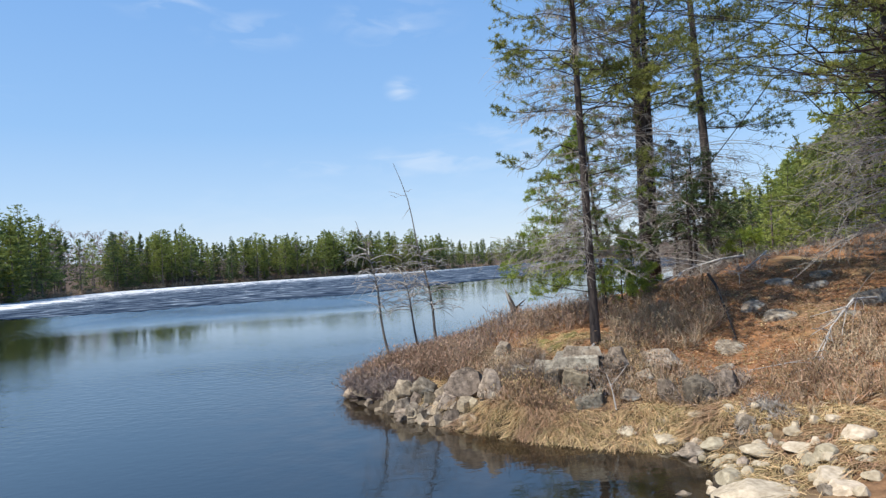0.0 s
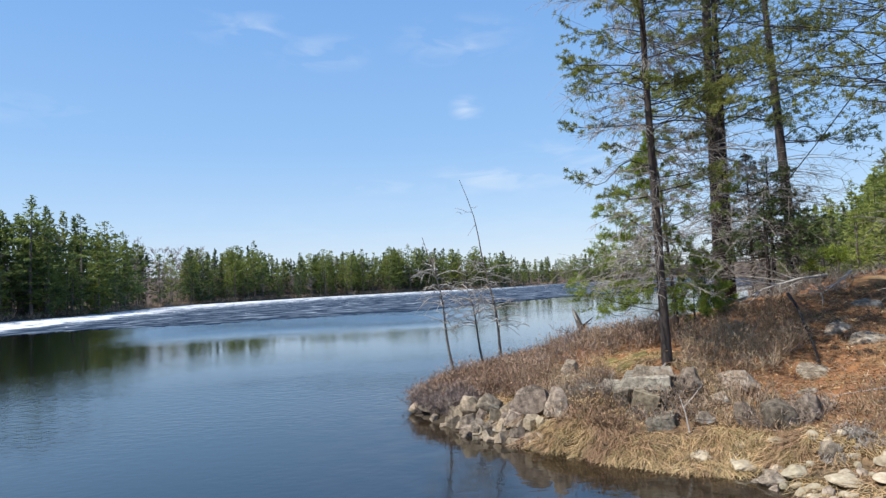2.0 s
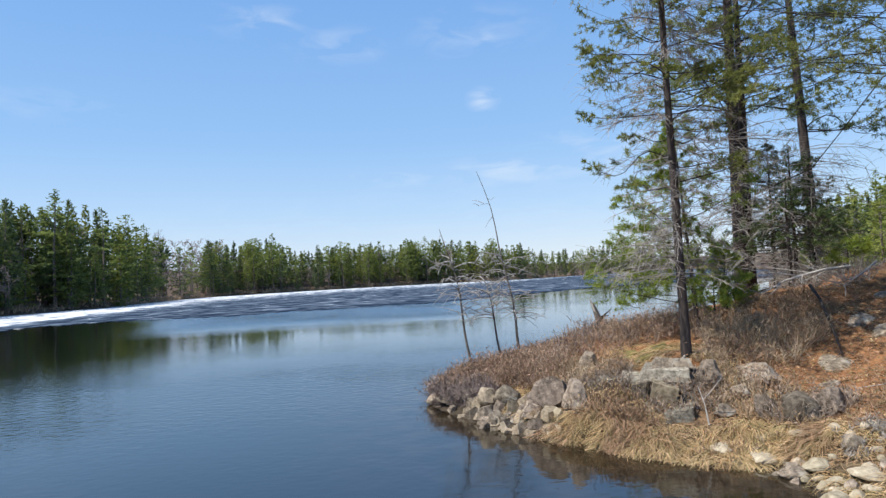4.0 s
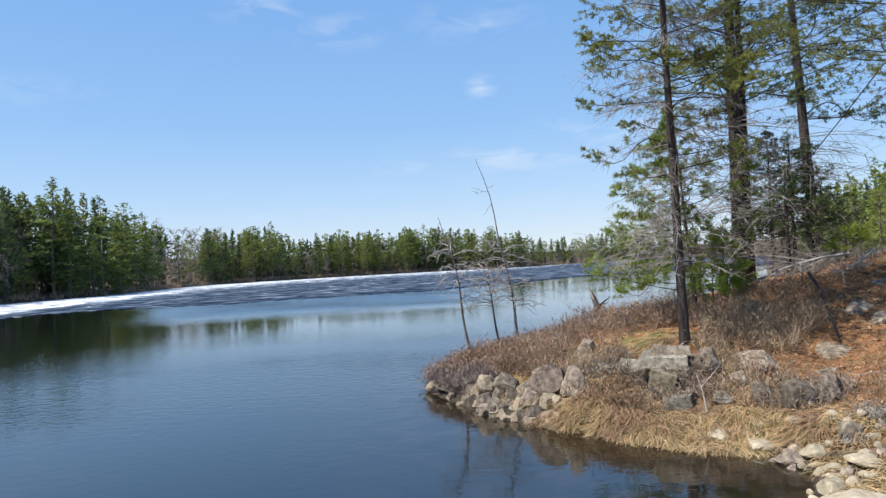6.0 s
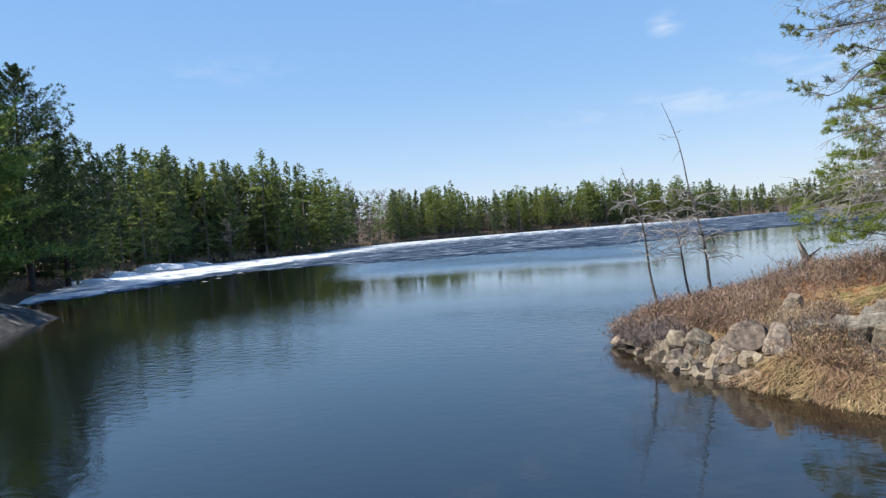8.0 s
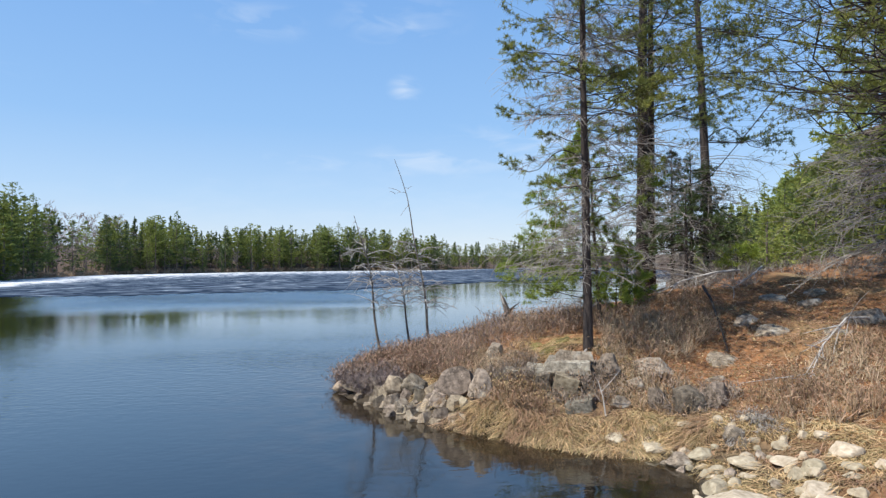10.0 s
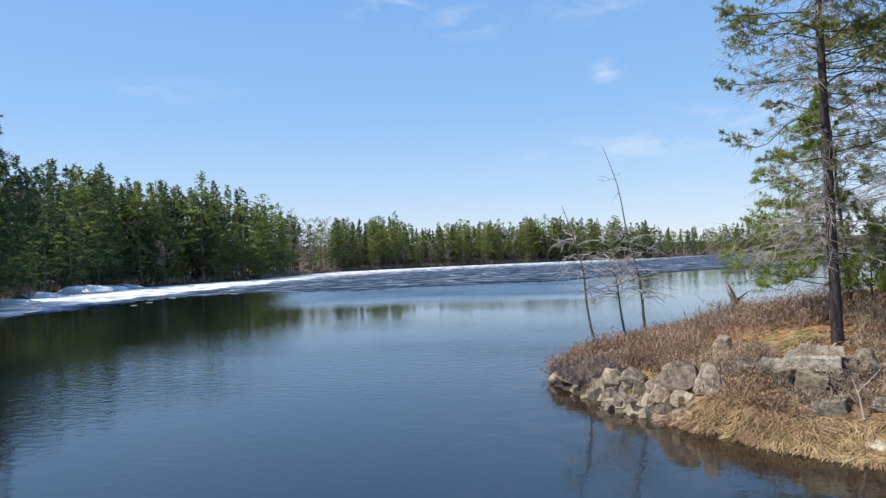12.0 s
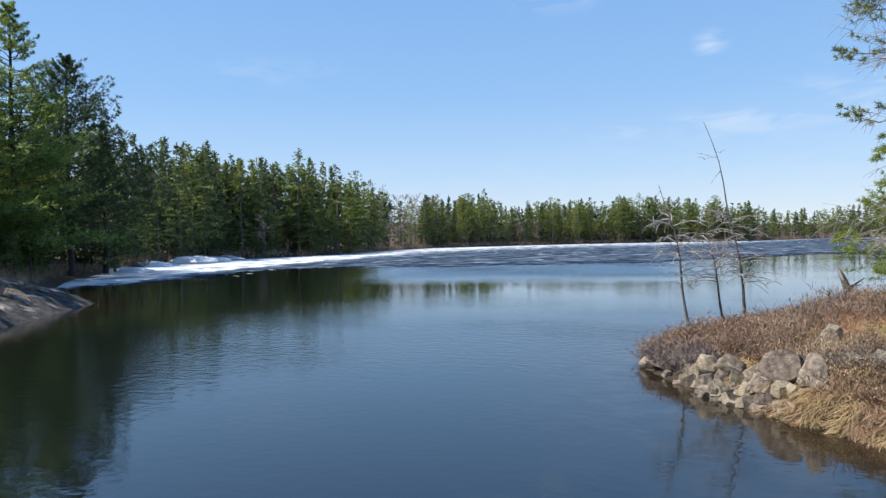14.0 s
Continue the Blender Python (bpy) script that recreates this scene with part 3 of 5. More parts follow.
# ---- trees ----
def conifer(seed, tall, radius, crown_from, reach, whorl, limbs, per_limb, each, needle, width, dead_from=None, dead_reach=None, rise=0.25, droop=0.0, shape=0.8, lean=(0, 0), sides=7, spread=0.75, twigs=0, bare=0.0, side_reach=0.45, curve=(0, 0), split=False, stations=(0.5, 1.0), sag=0.22, stout=0.16, wander=1.0, tip=0.35, coarse=False, inner=0.22, kink=0.05, bias=None):
    """Trunk, live boughs, needles and dead boughs of one pine or spruce, with its base at the origin."""
    rng = np.random.default_rng(seed)
    trunk, boughs, green, dead = Geo(), Geo(), Geo(), Geo()
    live_limbs, dead_limbs = [], []
    h = np.linspace(-0.25, tall, 14)
    sway = np.cumsum(rng.normal(0, 0.012 * wander * tall / 10, (14, 2)), 0)
    sway -= sway[0]
    u = np.clip(h / tall, 0, 1)
    line = np.stack([sway[:, 0] + lean[0] * h + curve[0] * h * u ** 2, sway[:, 1] + lean[1] * h + curve[1] * h * u ** 2, h], 1)
    tube(trunk, line, radius * (1.0 - 0.9 * u ** 1.1) + 0.25 * radius * np.exp(-np.maximum(h, 0) / (radius * 2.2)), sides)

    def axis(z):
        return np.array([np.interp(z, h, line[:, 0]), np.interp(z, h, line[:, 1]), z])

    start = crown_from if dead_from is None else dead_from
    z = start
    spots, ways, sizes = [], [], []
    while z < tall - 0.1:
        v = (z - crown_from) / max(tall - crown_from, 0.01)
        for _ in range(limbs if v < 0.85 else max(3, limbs - 1)):
            az = rng.uniform(0, 2 * np.pi) if bias is None else rng.normal(bias, 0.9)
            out = np.array([np.cos(az), np.sin(az), 0])
            zz = z + rng.uniform(-0.4, 0.4) * whorl
            thick = radius * stout
            if v < 0 or rng.random() < bare:
                if split:
                    dead = Geo()
                    dead_limbs.append(dead)
                ln = (dead_reach or reach) * rng.uniform(0.45, 1.1)
                k = np.linspace(0, 1, 6)
                bend = rng.normal(0, 0.10, 3) * ln
                p = axis(zz) + out * ln * k[:, None] + np.array([0, 0, 1]) * (rng.uniform(-0.15, 0.2) * ln * k - sag * ln * k ** 2)[:, None] + bend * (k ** 2)[:, None]
                tube(dead, p, thick * 0.55 * (1 - 0.85 * k) + 0.002, 4)
                for _ in range(twigs):
                    at = rng.uniform(0.25, 1.0)
                    q = np.array([np.interp(at, k, p[:, c]) for c in range(3)])
                    w = out * 0.7 + rng.normal(0, 0.55, 3)
                    w /= np.linalg.norm(w)
                    tl = ln * rng.uniform(0.12, 0.34)
                    kk = np.linspace(0, 1, 4)[:, None]
                    tube(dead, q + w * tl * kk + rng.normal(0, 0.07, 3) * tl * kk ** 2 - np.array([0, 0, 0.25]) * tl * kk ** 2, np.linspace(max(thick * 0.22, 0.0036), 0.0022, 4), 3)
                continue
            top = np.clip(v, 0, 1)
            first = len(spots)
            if split:
                boughs = Geo()
            ln = reach * max(0.07, (1 - top ** (1 / shape)) if shape < 1 else (1 - top) ** 0.78) * rng.uniform(0.45, 1.08)
            k = np.linspace(0, 1, 3 if coarse else 9)
            up = (rise + 0.5 * top + rng.normal(0, 0.1)) * ln
            p = axis(zz) + out * ln * k[:, None] + np.array([0, 0, 1]) * (up * k ** 1.4 - droop * ln * np.sin(np.pi * k * 0.75))[:, None] + rng.normal(0, kink, 3) * ln * (k ** 2)[:, None] + rng.normal(0, kink * 0.8, 3) * ln * np.sin(k * np.pi * 2)[:, None]
            tube(boughs, p, thick * (1 - 0.88 * k) * min(1, 0.35 + ln / reach) + 0.003, 3 if coarse else 4)
            across = np.array([-out[1], out[0], 0])
            for n in range(per_limb):
                at = inner + (1 - inner) * (n + rng.uniform(0, 1)) / per_limb
                q = np.array([np.interp(at, k, p[:, c]) for c in range(3)])
                w = out * 0.7 + across * rng.choice([-1, 1]) * rng.uniform(0.2, 1.1) + np.array([0, 0, rng.uniform(-0.25, 0.55) - droop * 0.6])
                w /= np.linalg.norm(w)
                tl = ln * side_reach * (1.15 - at) * rng.uniform(0.4, 1.1) + 0.02
                if tl > 0.12 and needle < 0.2:
                    kk = np.linspace(0, 1, 3)[:, None]
                    tube(boughs, q + w * tl * kk, np.linspace(thick * 0.2, 0.002, 3), 3)
                for m in (stations if tl > needle * 1.2 else (1.0,)):
                    spots.append(q + w * tl * m)
                    sizes.append(max(tip, min(1.0, ln / reach * 1.8)))
                    ways.append(w * 0.8 + np.array([0, 0, 0.25]))
            spots.append(p[-1])
            sizes.append(max(tip, min(1.0, ln / reach * 1.8)))
            ways.append(out * 0.7 + np.array([0, 0, 0.5]))
            if split:
                spray = Geo()
                sprays(spray, rng, np.array(spots[first:]), np.array(ways[first:]), each, needle, width, spread, sizes=sizes[first:])
                live_limbs.append((boughs, spray))
                del spots[first:], ways[first:], sizes[first:]
        z += whorl * rng.uniform(0.75, 1.25) * (1.0 if v < 0.4 else 1.35 - 0.9 * v)
    for back in np.linspace(0.03, 0.08, 2):
        spots.append(axis(tall * (1 - back)))
        ways.append(np.array([0, 0, 1.2]))
        sizes.append(tip * 1.2)
    spots.append(axis(tall))
    sizes.append(tip * 1.3)
    ways.append(np.array([0, 0, 1.0]))
    sprays(green, rng, np.array(spots), np.array(ways), each, needle, width, spread, sizes=sizes)
    if split:
        return trunk, live_limbs, green, dead_limbs
    return trunk, boughs, green, dead


def bare_tree(seed, tall, radius, forks=9, sub=8, sides=5, fine=0.004):
    """A leafless tree: trunk and upswept branches with fine twigs."""
    rng = np.random.default_rng(seed)
    trunk, twigs = Geo(), Geo()
    h = np.linspace(-0.2, tall, 9)
    line = np.stack([np.cumsum(rng.normal(0, 0.012 * tall, 9)), np.cumsum(rng.normal(0, 0.012 * tall, 9)), h], 1)
    line[:, :2] -= line[0, :2]
    tube(trunk, line, radius * (1 - 0.93 * np.clip(h / tall, 0, 1)), sides)
    for _ in range(forks):
        at = rng.uniform(0.25, 0.95)
        q = np.array([np.interp(at * tall, h, line[:, c]) for c in range(3)])
        az = rng.uniform(0, 2 * np.pi)
        ln = tall * (0.12 + 0.30 * (1 - at)) * rng.uniform(0.7, 1.2)
        w = np.array([np.cos(az) * 0.65, np.sin(az) * 0.65, 0.9])
        k = np.linspace(0, 1, 5)[:, None]
        p = q + w * ln * k + rng.normal(0, 0.12, 3) * ln * k ** 2
        tube(trunk, p, np.linspace(radius * 0.35, radius * 0.06, 5), 4)
        for _ in range(sub):
            b = rng.uniform(0.25, 1)
            o = np.array([np.interp(b, k[:, 0], p[:, c]) for c in range(3)])
            w2 = w * 0.6 + rng.normal(0, 0.5, 3)
            sl = ln * rng.uniform(0.15, 0.4)
            sprays(twigs, rng, [o + w2 * sl * 0.5], [w2], 4, sl, fine * 3, 0.35)
            tube(twigs, np.stack([o, o + w2 * sl]), [fine * 1.5, fine * 0.6], 3)
    return trunk, twigs


def make_conifer(name, label, category, spec, bark_m, green_m, dead_m=None, group="", at=(0, 0, 0)):
    trunk, boughs, green, dead = conifer(**spec)
    ob = clump(name, *at, label, category, group)
    part("trunk", trunk, bark_m, ob, smooth=True)
    if spec.get("split"):
        for wood, spray in boughs:
            limb = part("limb", wood, bark_m, ob)
            tagged(part("needles", spray, green_m, limb), kind="stuff")
        for wood in dead:
            part("dead_branch", wood, dead_m or twig_grey, ob, "bare grey dead branch")
        tagged(part("top_needles", green, green_m, ob), kind="stuff")
        return ob
    if boughs.points:
        tagged(part("boughwork", boughs, bark_m, ob), kind="stuff")
    tagged(part("crown", green, green_m, ob), kind="stuff")
    if dead.points:
        tagged(part("deadwood", dead, dead_m or twig_grey, ob, "bare grey dead branches"), kind="stuff")
    return ob


def on_ground(x, y):
    return (x, y, float(ground(x, y)))


def polar(bearing, far):
    return far * math.sin(radians(bearing)), far * math.cos(radians(bearing))


# the skyline of the far woods: bearing, height over the horizon in degrees
SKYLINE = [(-60, 10.5), (-52, 9.5), (-46, 8.9), (-42, 8.6), (-39, 8.4), (-36, 7.0), (-31.5, 7.7), (-28.2, 6.4), (-26.4, 5.9), (-25, 5.1), (-23.7, 4.1), (-20, 4.0), (-15.2, 4.1), (-13.2, 2.9), (-9.4, 3.3), (-3.5, 3.5), (-0.5, 3.3), (4, 3.0), (7.3, 2.4),
           (9.3, 2.0), (12.3, 2.1), (15.2, 2.2), (26, 2.4)]


def skyline(b):
    return float(np.interp(b, [p[0] for p in SKYLINE], [p[1] for p in SKYLINE]))


def far_conifer(seed, tall, reach, start, whorl, limbs, widest, power, rise=0.15, sag=0.2, tufts=2.2, blade=0.34, skip=0.15, twigs=26, inner=0.3, blunt=0.0):
    """Trunk and crown of a distant conifer: whorls of uneven limbs carrying tufts, with gaps of air between, over a bare lower stem with dead twigs."""
    r = np.random.default_rng(seed)
    trunk, crown = Geo(), Geo()
    h = np.linspace(-0.3, tall * 0.97, 8)

    def stem(z):
        z = np.asarray(z, float)
        return np.stack([0.012 * z * np.sin(z * 0.3 + seed), 0.012 * z * np.cos(z * 0.25 + seed), z], -1)

    tube(trunk, stem(h), 0.0125 * tall * (1 - 0.92 * np.clip(h / tall, 0, 1)), 5)
    low = r.uniform(0.06 * tall, max(start, 0.2 * tall) + 2.5, twigs)
    az = r.uniform(0, 6.28, twigs)
    sprays(trunk, r, stem(low), np.stack([np.cos(az), np.sin(az), np.full(twigs, -0.1)], 1), 1, min(reach * 0.6, 1.6), 0.022, 0.15)
    at, way, size = [], [], []
    z = start
    while z < tall * 0.985:
        v = (z - start) / (tall - start)
        full = (0.45 + 0.55 * (v / widest) ** 0.7) if v < widest else max((1 - v) / (1 - widest), 0) ** power
        full = max(full, blunt * min(1, (1 - v) / 0.06))
        for _ in range(limbs):
            if r.random() < skip:
                continue
            az = r.uniform(0, 2 * np.pi)
            out = np.array([np.cos(az), np.sin(az), 0])
            ln = reach * full * r.uniform(0.5, 1.18) + 0.15
            count = max(3, int(ln * tufts * 2))
            f = np.sqrt(r.uniform(inner ** 2, 1.0, count))
            zz = z + r.uniform(-0.5, 0.5) * whorl
            lift = (rise + 0.22 * v + r.normal(0, 0.08)) * ln
            q = stem(zz) + out * (ln * f)[:, None] + np.array([0, 0, 1.0]) * (lift * f ** 1.3 - sag * ln * f * f)[:, None]
            across = np.array([-out[1], out[0], 0])
            q = q + across * (r.normal(0, 0.16, count) * ln * (1.15 - f))[:, None] + r.normal(0, 0.07, (count, 3))
            at.append(q)
            w = out * 0.8 + across * r.normal(0, 0.7, (count, 1)) + np.array([0, 0, 1.0]) * r.uniform(-0.1, 0.6, (count, 1))
            way.append(w)
            size.append(r.uniform(0.7, 1.25, count) * (1.0 if v < 0.8 else 0.75))
        z += whorl * r.uniform(0.7, 1.3) * (1.0 - 0.45 * v)
    k = np.linspace(0.955, 1.0, 7)
    at.append(stem(tall * k))
    way.append(np.tile([0, 0, 1.0], (7, 1)) + r.normal(0, 0.25, (7, 3)))
    size.append(np.full(7, 0.6))
    at, way, size = np.repeat(np.concatenate(at), 2, 0), np.repeat(np.concatenate(way), 2, 0), np.repeat(np.concatenate(size), 2)[:, None] * blade
    way = way + r.normal(0, 0.35, way.shape)
    way /= np.linalg.norm(way, axis=1, keepdims=True)
    side = np.cross(way, r.normal(0, 0.8, way.shape) + [0, 0, 1.0])
    side *= 0.32 * size / (np.linalg.norm(side, axis=1, keepdims=True) + 1e-9)
    points = np.stack([at - way * size * 0.4 + side, at - way * size * 0.4 - side, at + way * size], 1).reshape(-1, 3)
    crown.add(points, np.arange(len(points)).reshape(-1, 3))
    return trunk, crown


rng = np.random.default_rng(11)
OPEN, ROUND, NARROW = "tall green pine with open layered boughs on the far shore", "round-topped olive green pine with a bare stem on the far shore", "narrow dark green spruce on the far shore"
kinds = [
    ("pine_tree", OPEN, foliage_pine, dict(seed=1, reach=4.3, start=2.6, whorl=0.85, limbs=7, widest=0.22, power=0.95, skip=0.2)),
    ("pine_tree", OPEN, foliage_pine, dict(seed=2, reach=3.8, start=1.8, whorl=0.75, limbs=7, widest=0.2, power=0.88, skip=0.18)),
    ("pine_tree", ROUND, foliage_olive, dict(seed=3, reach=3.1, start=3.6, whorl=0.6, limbs=7, widest=0.35, power=0.5, rise=0.3, blunt=0.22)),
    ("spruce_tree", NARROW, foliage_spruce, dict(seed=4, reach=2.7, start=0.7, whorl=0.5, limbs=7, widest=0.04, power=0.95, rise=-0.15, sag=0.05)),
    ("spruce_tree", NARROW, foliage_spruce, dict(seed=5, reach=2.2, start=1.2, whorl=0.5, limbs=7, widest=0.06, power=0.9, rise=-0.15, sag=0.05)),
    ("fir_tree", "slender green fir on the far shore", foliage_pine, dict(seed=6, reach=2.8, start=0.9, whorl=0.55, limbs=7, widest=0.12, power=0.95, rise=0.0, sag=0.1)),
    ("pine_tree", ROUND, foliage_olive, dict(seed=7, reach=3.4, start=2.6, whorl=0.62, limbs=7, widest=0.4, power=0.55, rise=0.3, blunt=0.18)),
    ("cedar_tree", "yellow-green columnar cedar on the far shore", foliage_cedar, dict(seed=8, reach=2.0, start=0.4, whorl=0.42, limbs=7, widest=0.1, power=0.6, rise=0.3, sag=0.2)),
]
SLOT = {foliage_pine.name: 1, foliage_spruce.name: 2, foliage_olive.name: 4, foliage_cedar.name: 5}
made, arrays, nearer, slot_of = [], [], [], []
for name, label, green_m, spec in kinds:
    trunk, crown = far_conifer(tall=15, **spec)
    ob = clump(name, -60, -400, 0, label, "tree", "trees on the far shore")
    part("trunk", trunk, bark_far, ob)
    tagged(part("crown", crown, green_m, ob), kind="stuff")
    made.append(ob)
    t, g = far_conifer(tall=15, **dict(spec, tufts=0.5, limbs=4, blade=0.8, twigs=4, whorl=spec["whorl"] * 1.4))
    arrays.append((t.arrays(), g.arrays()))
    t, g = far_conifer(tall=15, **dict(spec, tufts=0.95, limbs=5, blade=0.48, twigs=8, whorl=spec["whorl"] * 1.15))
    nearer.append((t.arrays(), g.arrays()))
    slot_of.append(SLOT[green_m.name])
bare = []
for seed in (21, 22):
    trunk, twigs = bare_tree(seed, 12, 0.10, 12, 10, 4, 0.012)
    ob = clump("bare_tree", -50, -400, 0, "leafless grey-pink deciduous tree on the far shore", "tree", "trees on the far shore")
    part("trunk", trunk, bark_far, ob)
    tagged(part("twigwork", twigs, bare_twigs, ob), kind="stuff")
    bare.append((ob, trunk.arrays(), twigs.arrays()))

used = set()


def stand(ob, x, y, tall, own):
    """Puts a far tree of that height there; the first of each kind is moved, the others are copies."""
    k = tall / own
    wide = k * rng.uniform(0.95, 1.4)
    m = pose(x, y, float(ground(x, y)), 0, 0, rng.uniform(0, 360))
    tree = copy_thing(ob, m) if ob in used else ob
    used.add(ob)
    tree.matrix_basis = m @ Matrix.Diagonal((wide, wide, k, 1))


# single trees that stand out: bearing, top in degrees, metres behind the bank, kind
for b, top, back, kind in [(-42.0, 8.8, 5, 3), (-40.6, 8.4, 5, 0), (-38.9, 8.6, 4, 3), (-34.6, 7.4, 4, 3), (-31.5, 8.0, 5, 0), (-30.6, 7.4, 4, 5), (-28.2, 6.7, 4, 0), (-26.6, 6.2, 3, 2), (-25.2, 5.5, 2, 1), (-20.3, 4.1, 3, 3), (-19.4, 3.4, 2, 4), (-22.6, 3.6, 3, 4),
                           (-16.8, 4.1, 3, 2), (-15.2, 4.5, 3, 0), (-11.4, 3.4, 4, 4), (-9.3, 3.6, 2, 2), (-7.0, 3.3, 3, 2), (-3.5, 3.6, 4, 0), (-1.9, 3.8, 6, 1), (-0.6, 3.5, 5, 3), (1.2, 3.3, 4, 5), (4.0, 3.3, 4, 2), (6.5, 2.8, 5, 3)]:
    d = shore_at(b) + back
    x, y = polar(b, d)
    stand(made[kind], x, y, 2.2 + d * math.tan(radians(top)) - float(ground(x, y)), 15)
# the rest of the front rows
b = -47.0
while b < 20:
    d = shore_at(b)
    for back in (rng.uniform(0.8, 3.0), rng.uniform(4, 8)):
        bb = b + rng.uniform(-0.5, 0.5) * math.degrees(3.0 / d)
        x, y = polar(bb, d + back)
        top = skyline(bb) * (rng.uniform(0.55, 1.0) if back > 3.5 else rng.uniform(0.35, 0.85))
        tall = 2.2 + (d + back) * math.tan(radians(top)) - float(ground(x, y))
        if -24.6 < bb < -20.8 and rng.random() < 0.7 or -11.2 < bb < -9.8 and rng.random() < 0.6 or rng.random() < 0.07:
            stand(bare[int(rng.integers(2))][0], x, y, tall * (0.9 if -25 < bb < -20 else 0.75), 12)
        else:
            shares = [0.24, 0.22, 0.06, 0.12, 0.12, 0.10, 0.04, 0.10] if d < 160 else [0.10, 0.12, 0.30, 0.08, 0.08, 0.08, 0.20, 0.04] if bb > -9.5 else [0.22, 0.22, 0.10, 0.12, 0.12, 0.10, 0.06, 0.06]
            stand(made[int(rng.choice(8, p=shares))], x, y, tall, 15)
    b += math.degrees((3.3 if d < 150 else 4.6) / d)

# young firs at the feet of the big pines across the inlet
for bb, d, tall in [(-57.5, 36, 2.6), (-56.2, 39, 3.4), (-55.0, 38, 2.2), (-53.8, 41, 3.6), (-52.6, 40, 2.6), (-51.6, 43, 3.2), (-50.6, 45, 2.6), (-49.8, 47, 4.0), (-48.6, 50, 3.2), (-47.8, 52, 4.4), (-46.8, 55, 3.4), (-45.9, 58, 4.6), (-54.4, 45, 4.2), (-51.0, 49, 4.6), (-48.2, 57, 5.5)]:
    x, y = polar(bb, d)
    if shore(x, y) > 1.5:
        stand(made[5], x, y, tall, 15)
for _ in range(46):
    bb = rng.uniform(-58, -43)
    x, y = polar(bb, (shore_at(bb) if bb > -49 else float(np.interp(bb, [-58, -49], [33, 44]))) + rng.uniform(1.5, 9))
    if shore(x, y) > 1.2:
        stand(made[int(rng.choice([3, 5, 7, 5]))], x, y, rng.uniform(1.6, 5.0), 15)
# the woods behind them
deep_woods = Geo()
for n in range(1550):
    bb = rng.uniform(-62, 27)
    d = (shore_at(bb) if bb > -48 else 46) + rng.uniform(3 if n % 3 else 1, 30 if bb > -25 else 22)
    x, y = polar(bb, d)
    if shore(x, y) < 4:
        continue
    top = skyline(bb) * (rng.uniform(0.68, 1.02) if n % 3 else rng.uniform(0.2, 0.5))
    k = max(2.5, 2.2 + d * math.tan(radians(top)) - float(ground(x, y))) / 15
    pick = int(rng.choice([0, 1, 2, 3, 4, 0, 1, 5, 7])) if d < 170 else int(rng.choice([0, 1, 2, 6, 2, 6, 3, 4]))
    if -25 < bb < -19 and rng.random() < 0.55 or rng.random() < 0.09:
        parts, k = (bare[pick % 2][1], bare[pick % 2][2]), k * (1.2 if -25 < bb < -19 else 0.95)
        slots = (0, 3)
    else:
        parts = (nearer if d < 130 else arrays)[pick]
        slots = (0, slot_of[pick])
    turn = rng.uniform(0, 6.28)
    c, s = math.cos(turn) * k * 0.95, math.sin(turn) * k * 0.95
    for (p, f, _s), slot in zip(parts, slots):
        q = np.stack([p[:, 0] * c - p[:, 1] * s + x, p[:, 0] * s + p[:, 1] * c + y, p[:, 2] * k + float(ground(x, y))], 1)
        deep_woods.add(q, f, slot)
tagged(new("far_woods", deep_woods.mesh("far_woods", [bark_far, foliage_pine, foliage_spruce, bare_twigs, foliage_olive, foliage_cedar])), "dense mixed conifer woods behind the far shore", "woods", kind="stuff")

# the wooded hill on the near side
hill_woods = Geo()
for _ in range(300):
    bb = rng.uniform(25.5, 56)
    d = rng.uniform(30, 85)
    x, y = polar(bb, d)
    if shore(x, y) < 3:
        continue
    want = 2.2 + d * math.tan(radians(np.interp(bb, [25, 28, 30.2, 32.8, 35.6, 39.5, 50], [2.2, 3.2, 4.3, 5.9, 7.4, 9.6, 12]) * rng.uniform(0.6, 1.0))) - float(ground(x, y))
    if want < 2.0:
        continue
    k = min(want, 8) / 15
    pick = int(rng.choice([1, 5, 5, 5, 1, 5, 3]))
    turn = rng.uniform(0, 6.28)
    c, s = math.cos(turn) * k * 1.25, math.sin(turn) * k * 1.25
    for (p, f, _s), slot in zip(nearer[pick], (0, 2 if pick == 3 else 1)):
        q = np.stack([p[:, 0] * c - p[:, 1] * s + x, p[:, 0] * s + p[:, 1] * c + y, p[:, 2] * k + float(ground(x, y))], 1)
        hill_woods.add(q, f, slot)
tagged(new("hill_woods", hill_woods.mesh("hill_woods", [bark_far, needles_hill, foliage_spruce])), "young green firs and pines covering the hillside", "woods", kind="stuff")

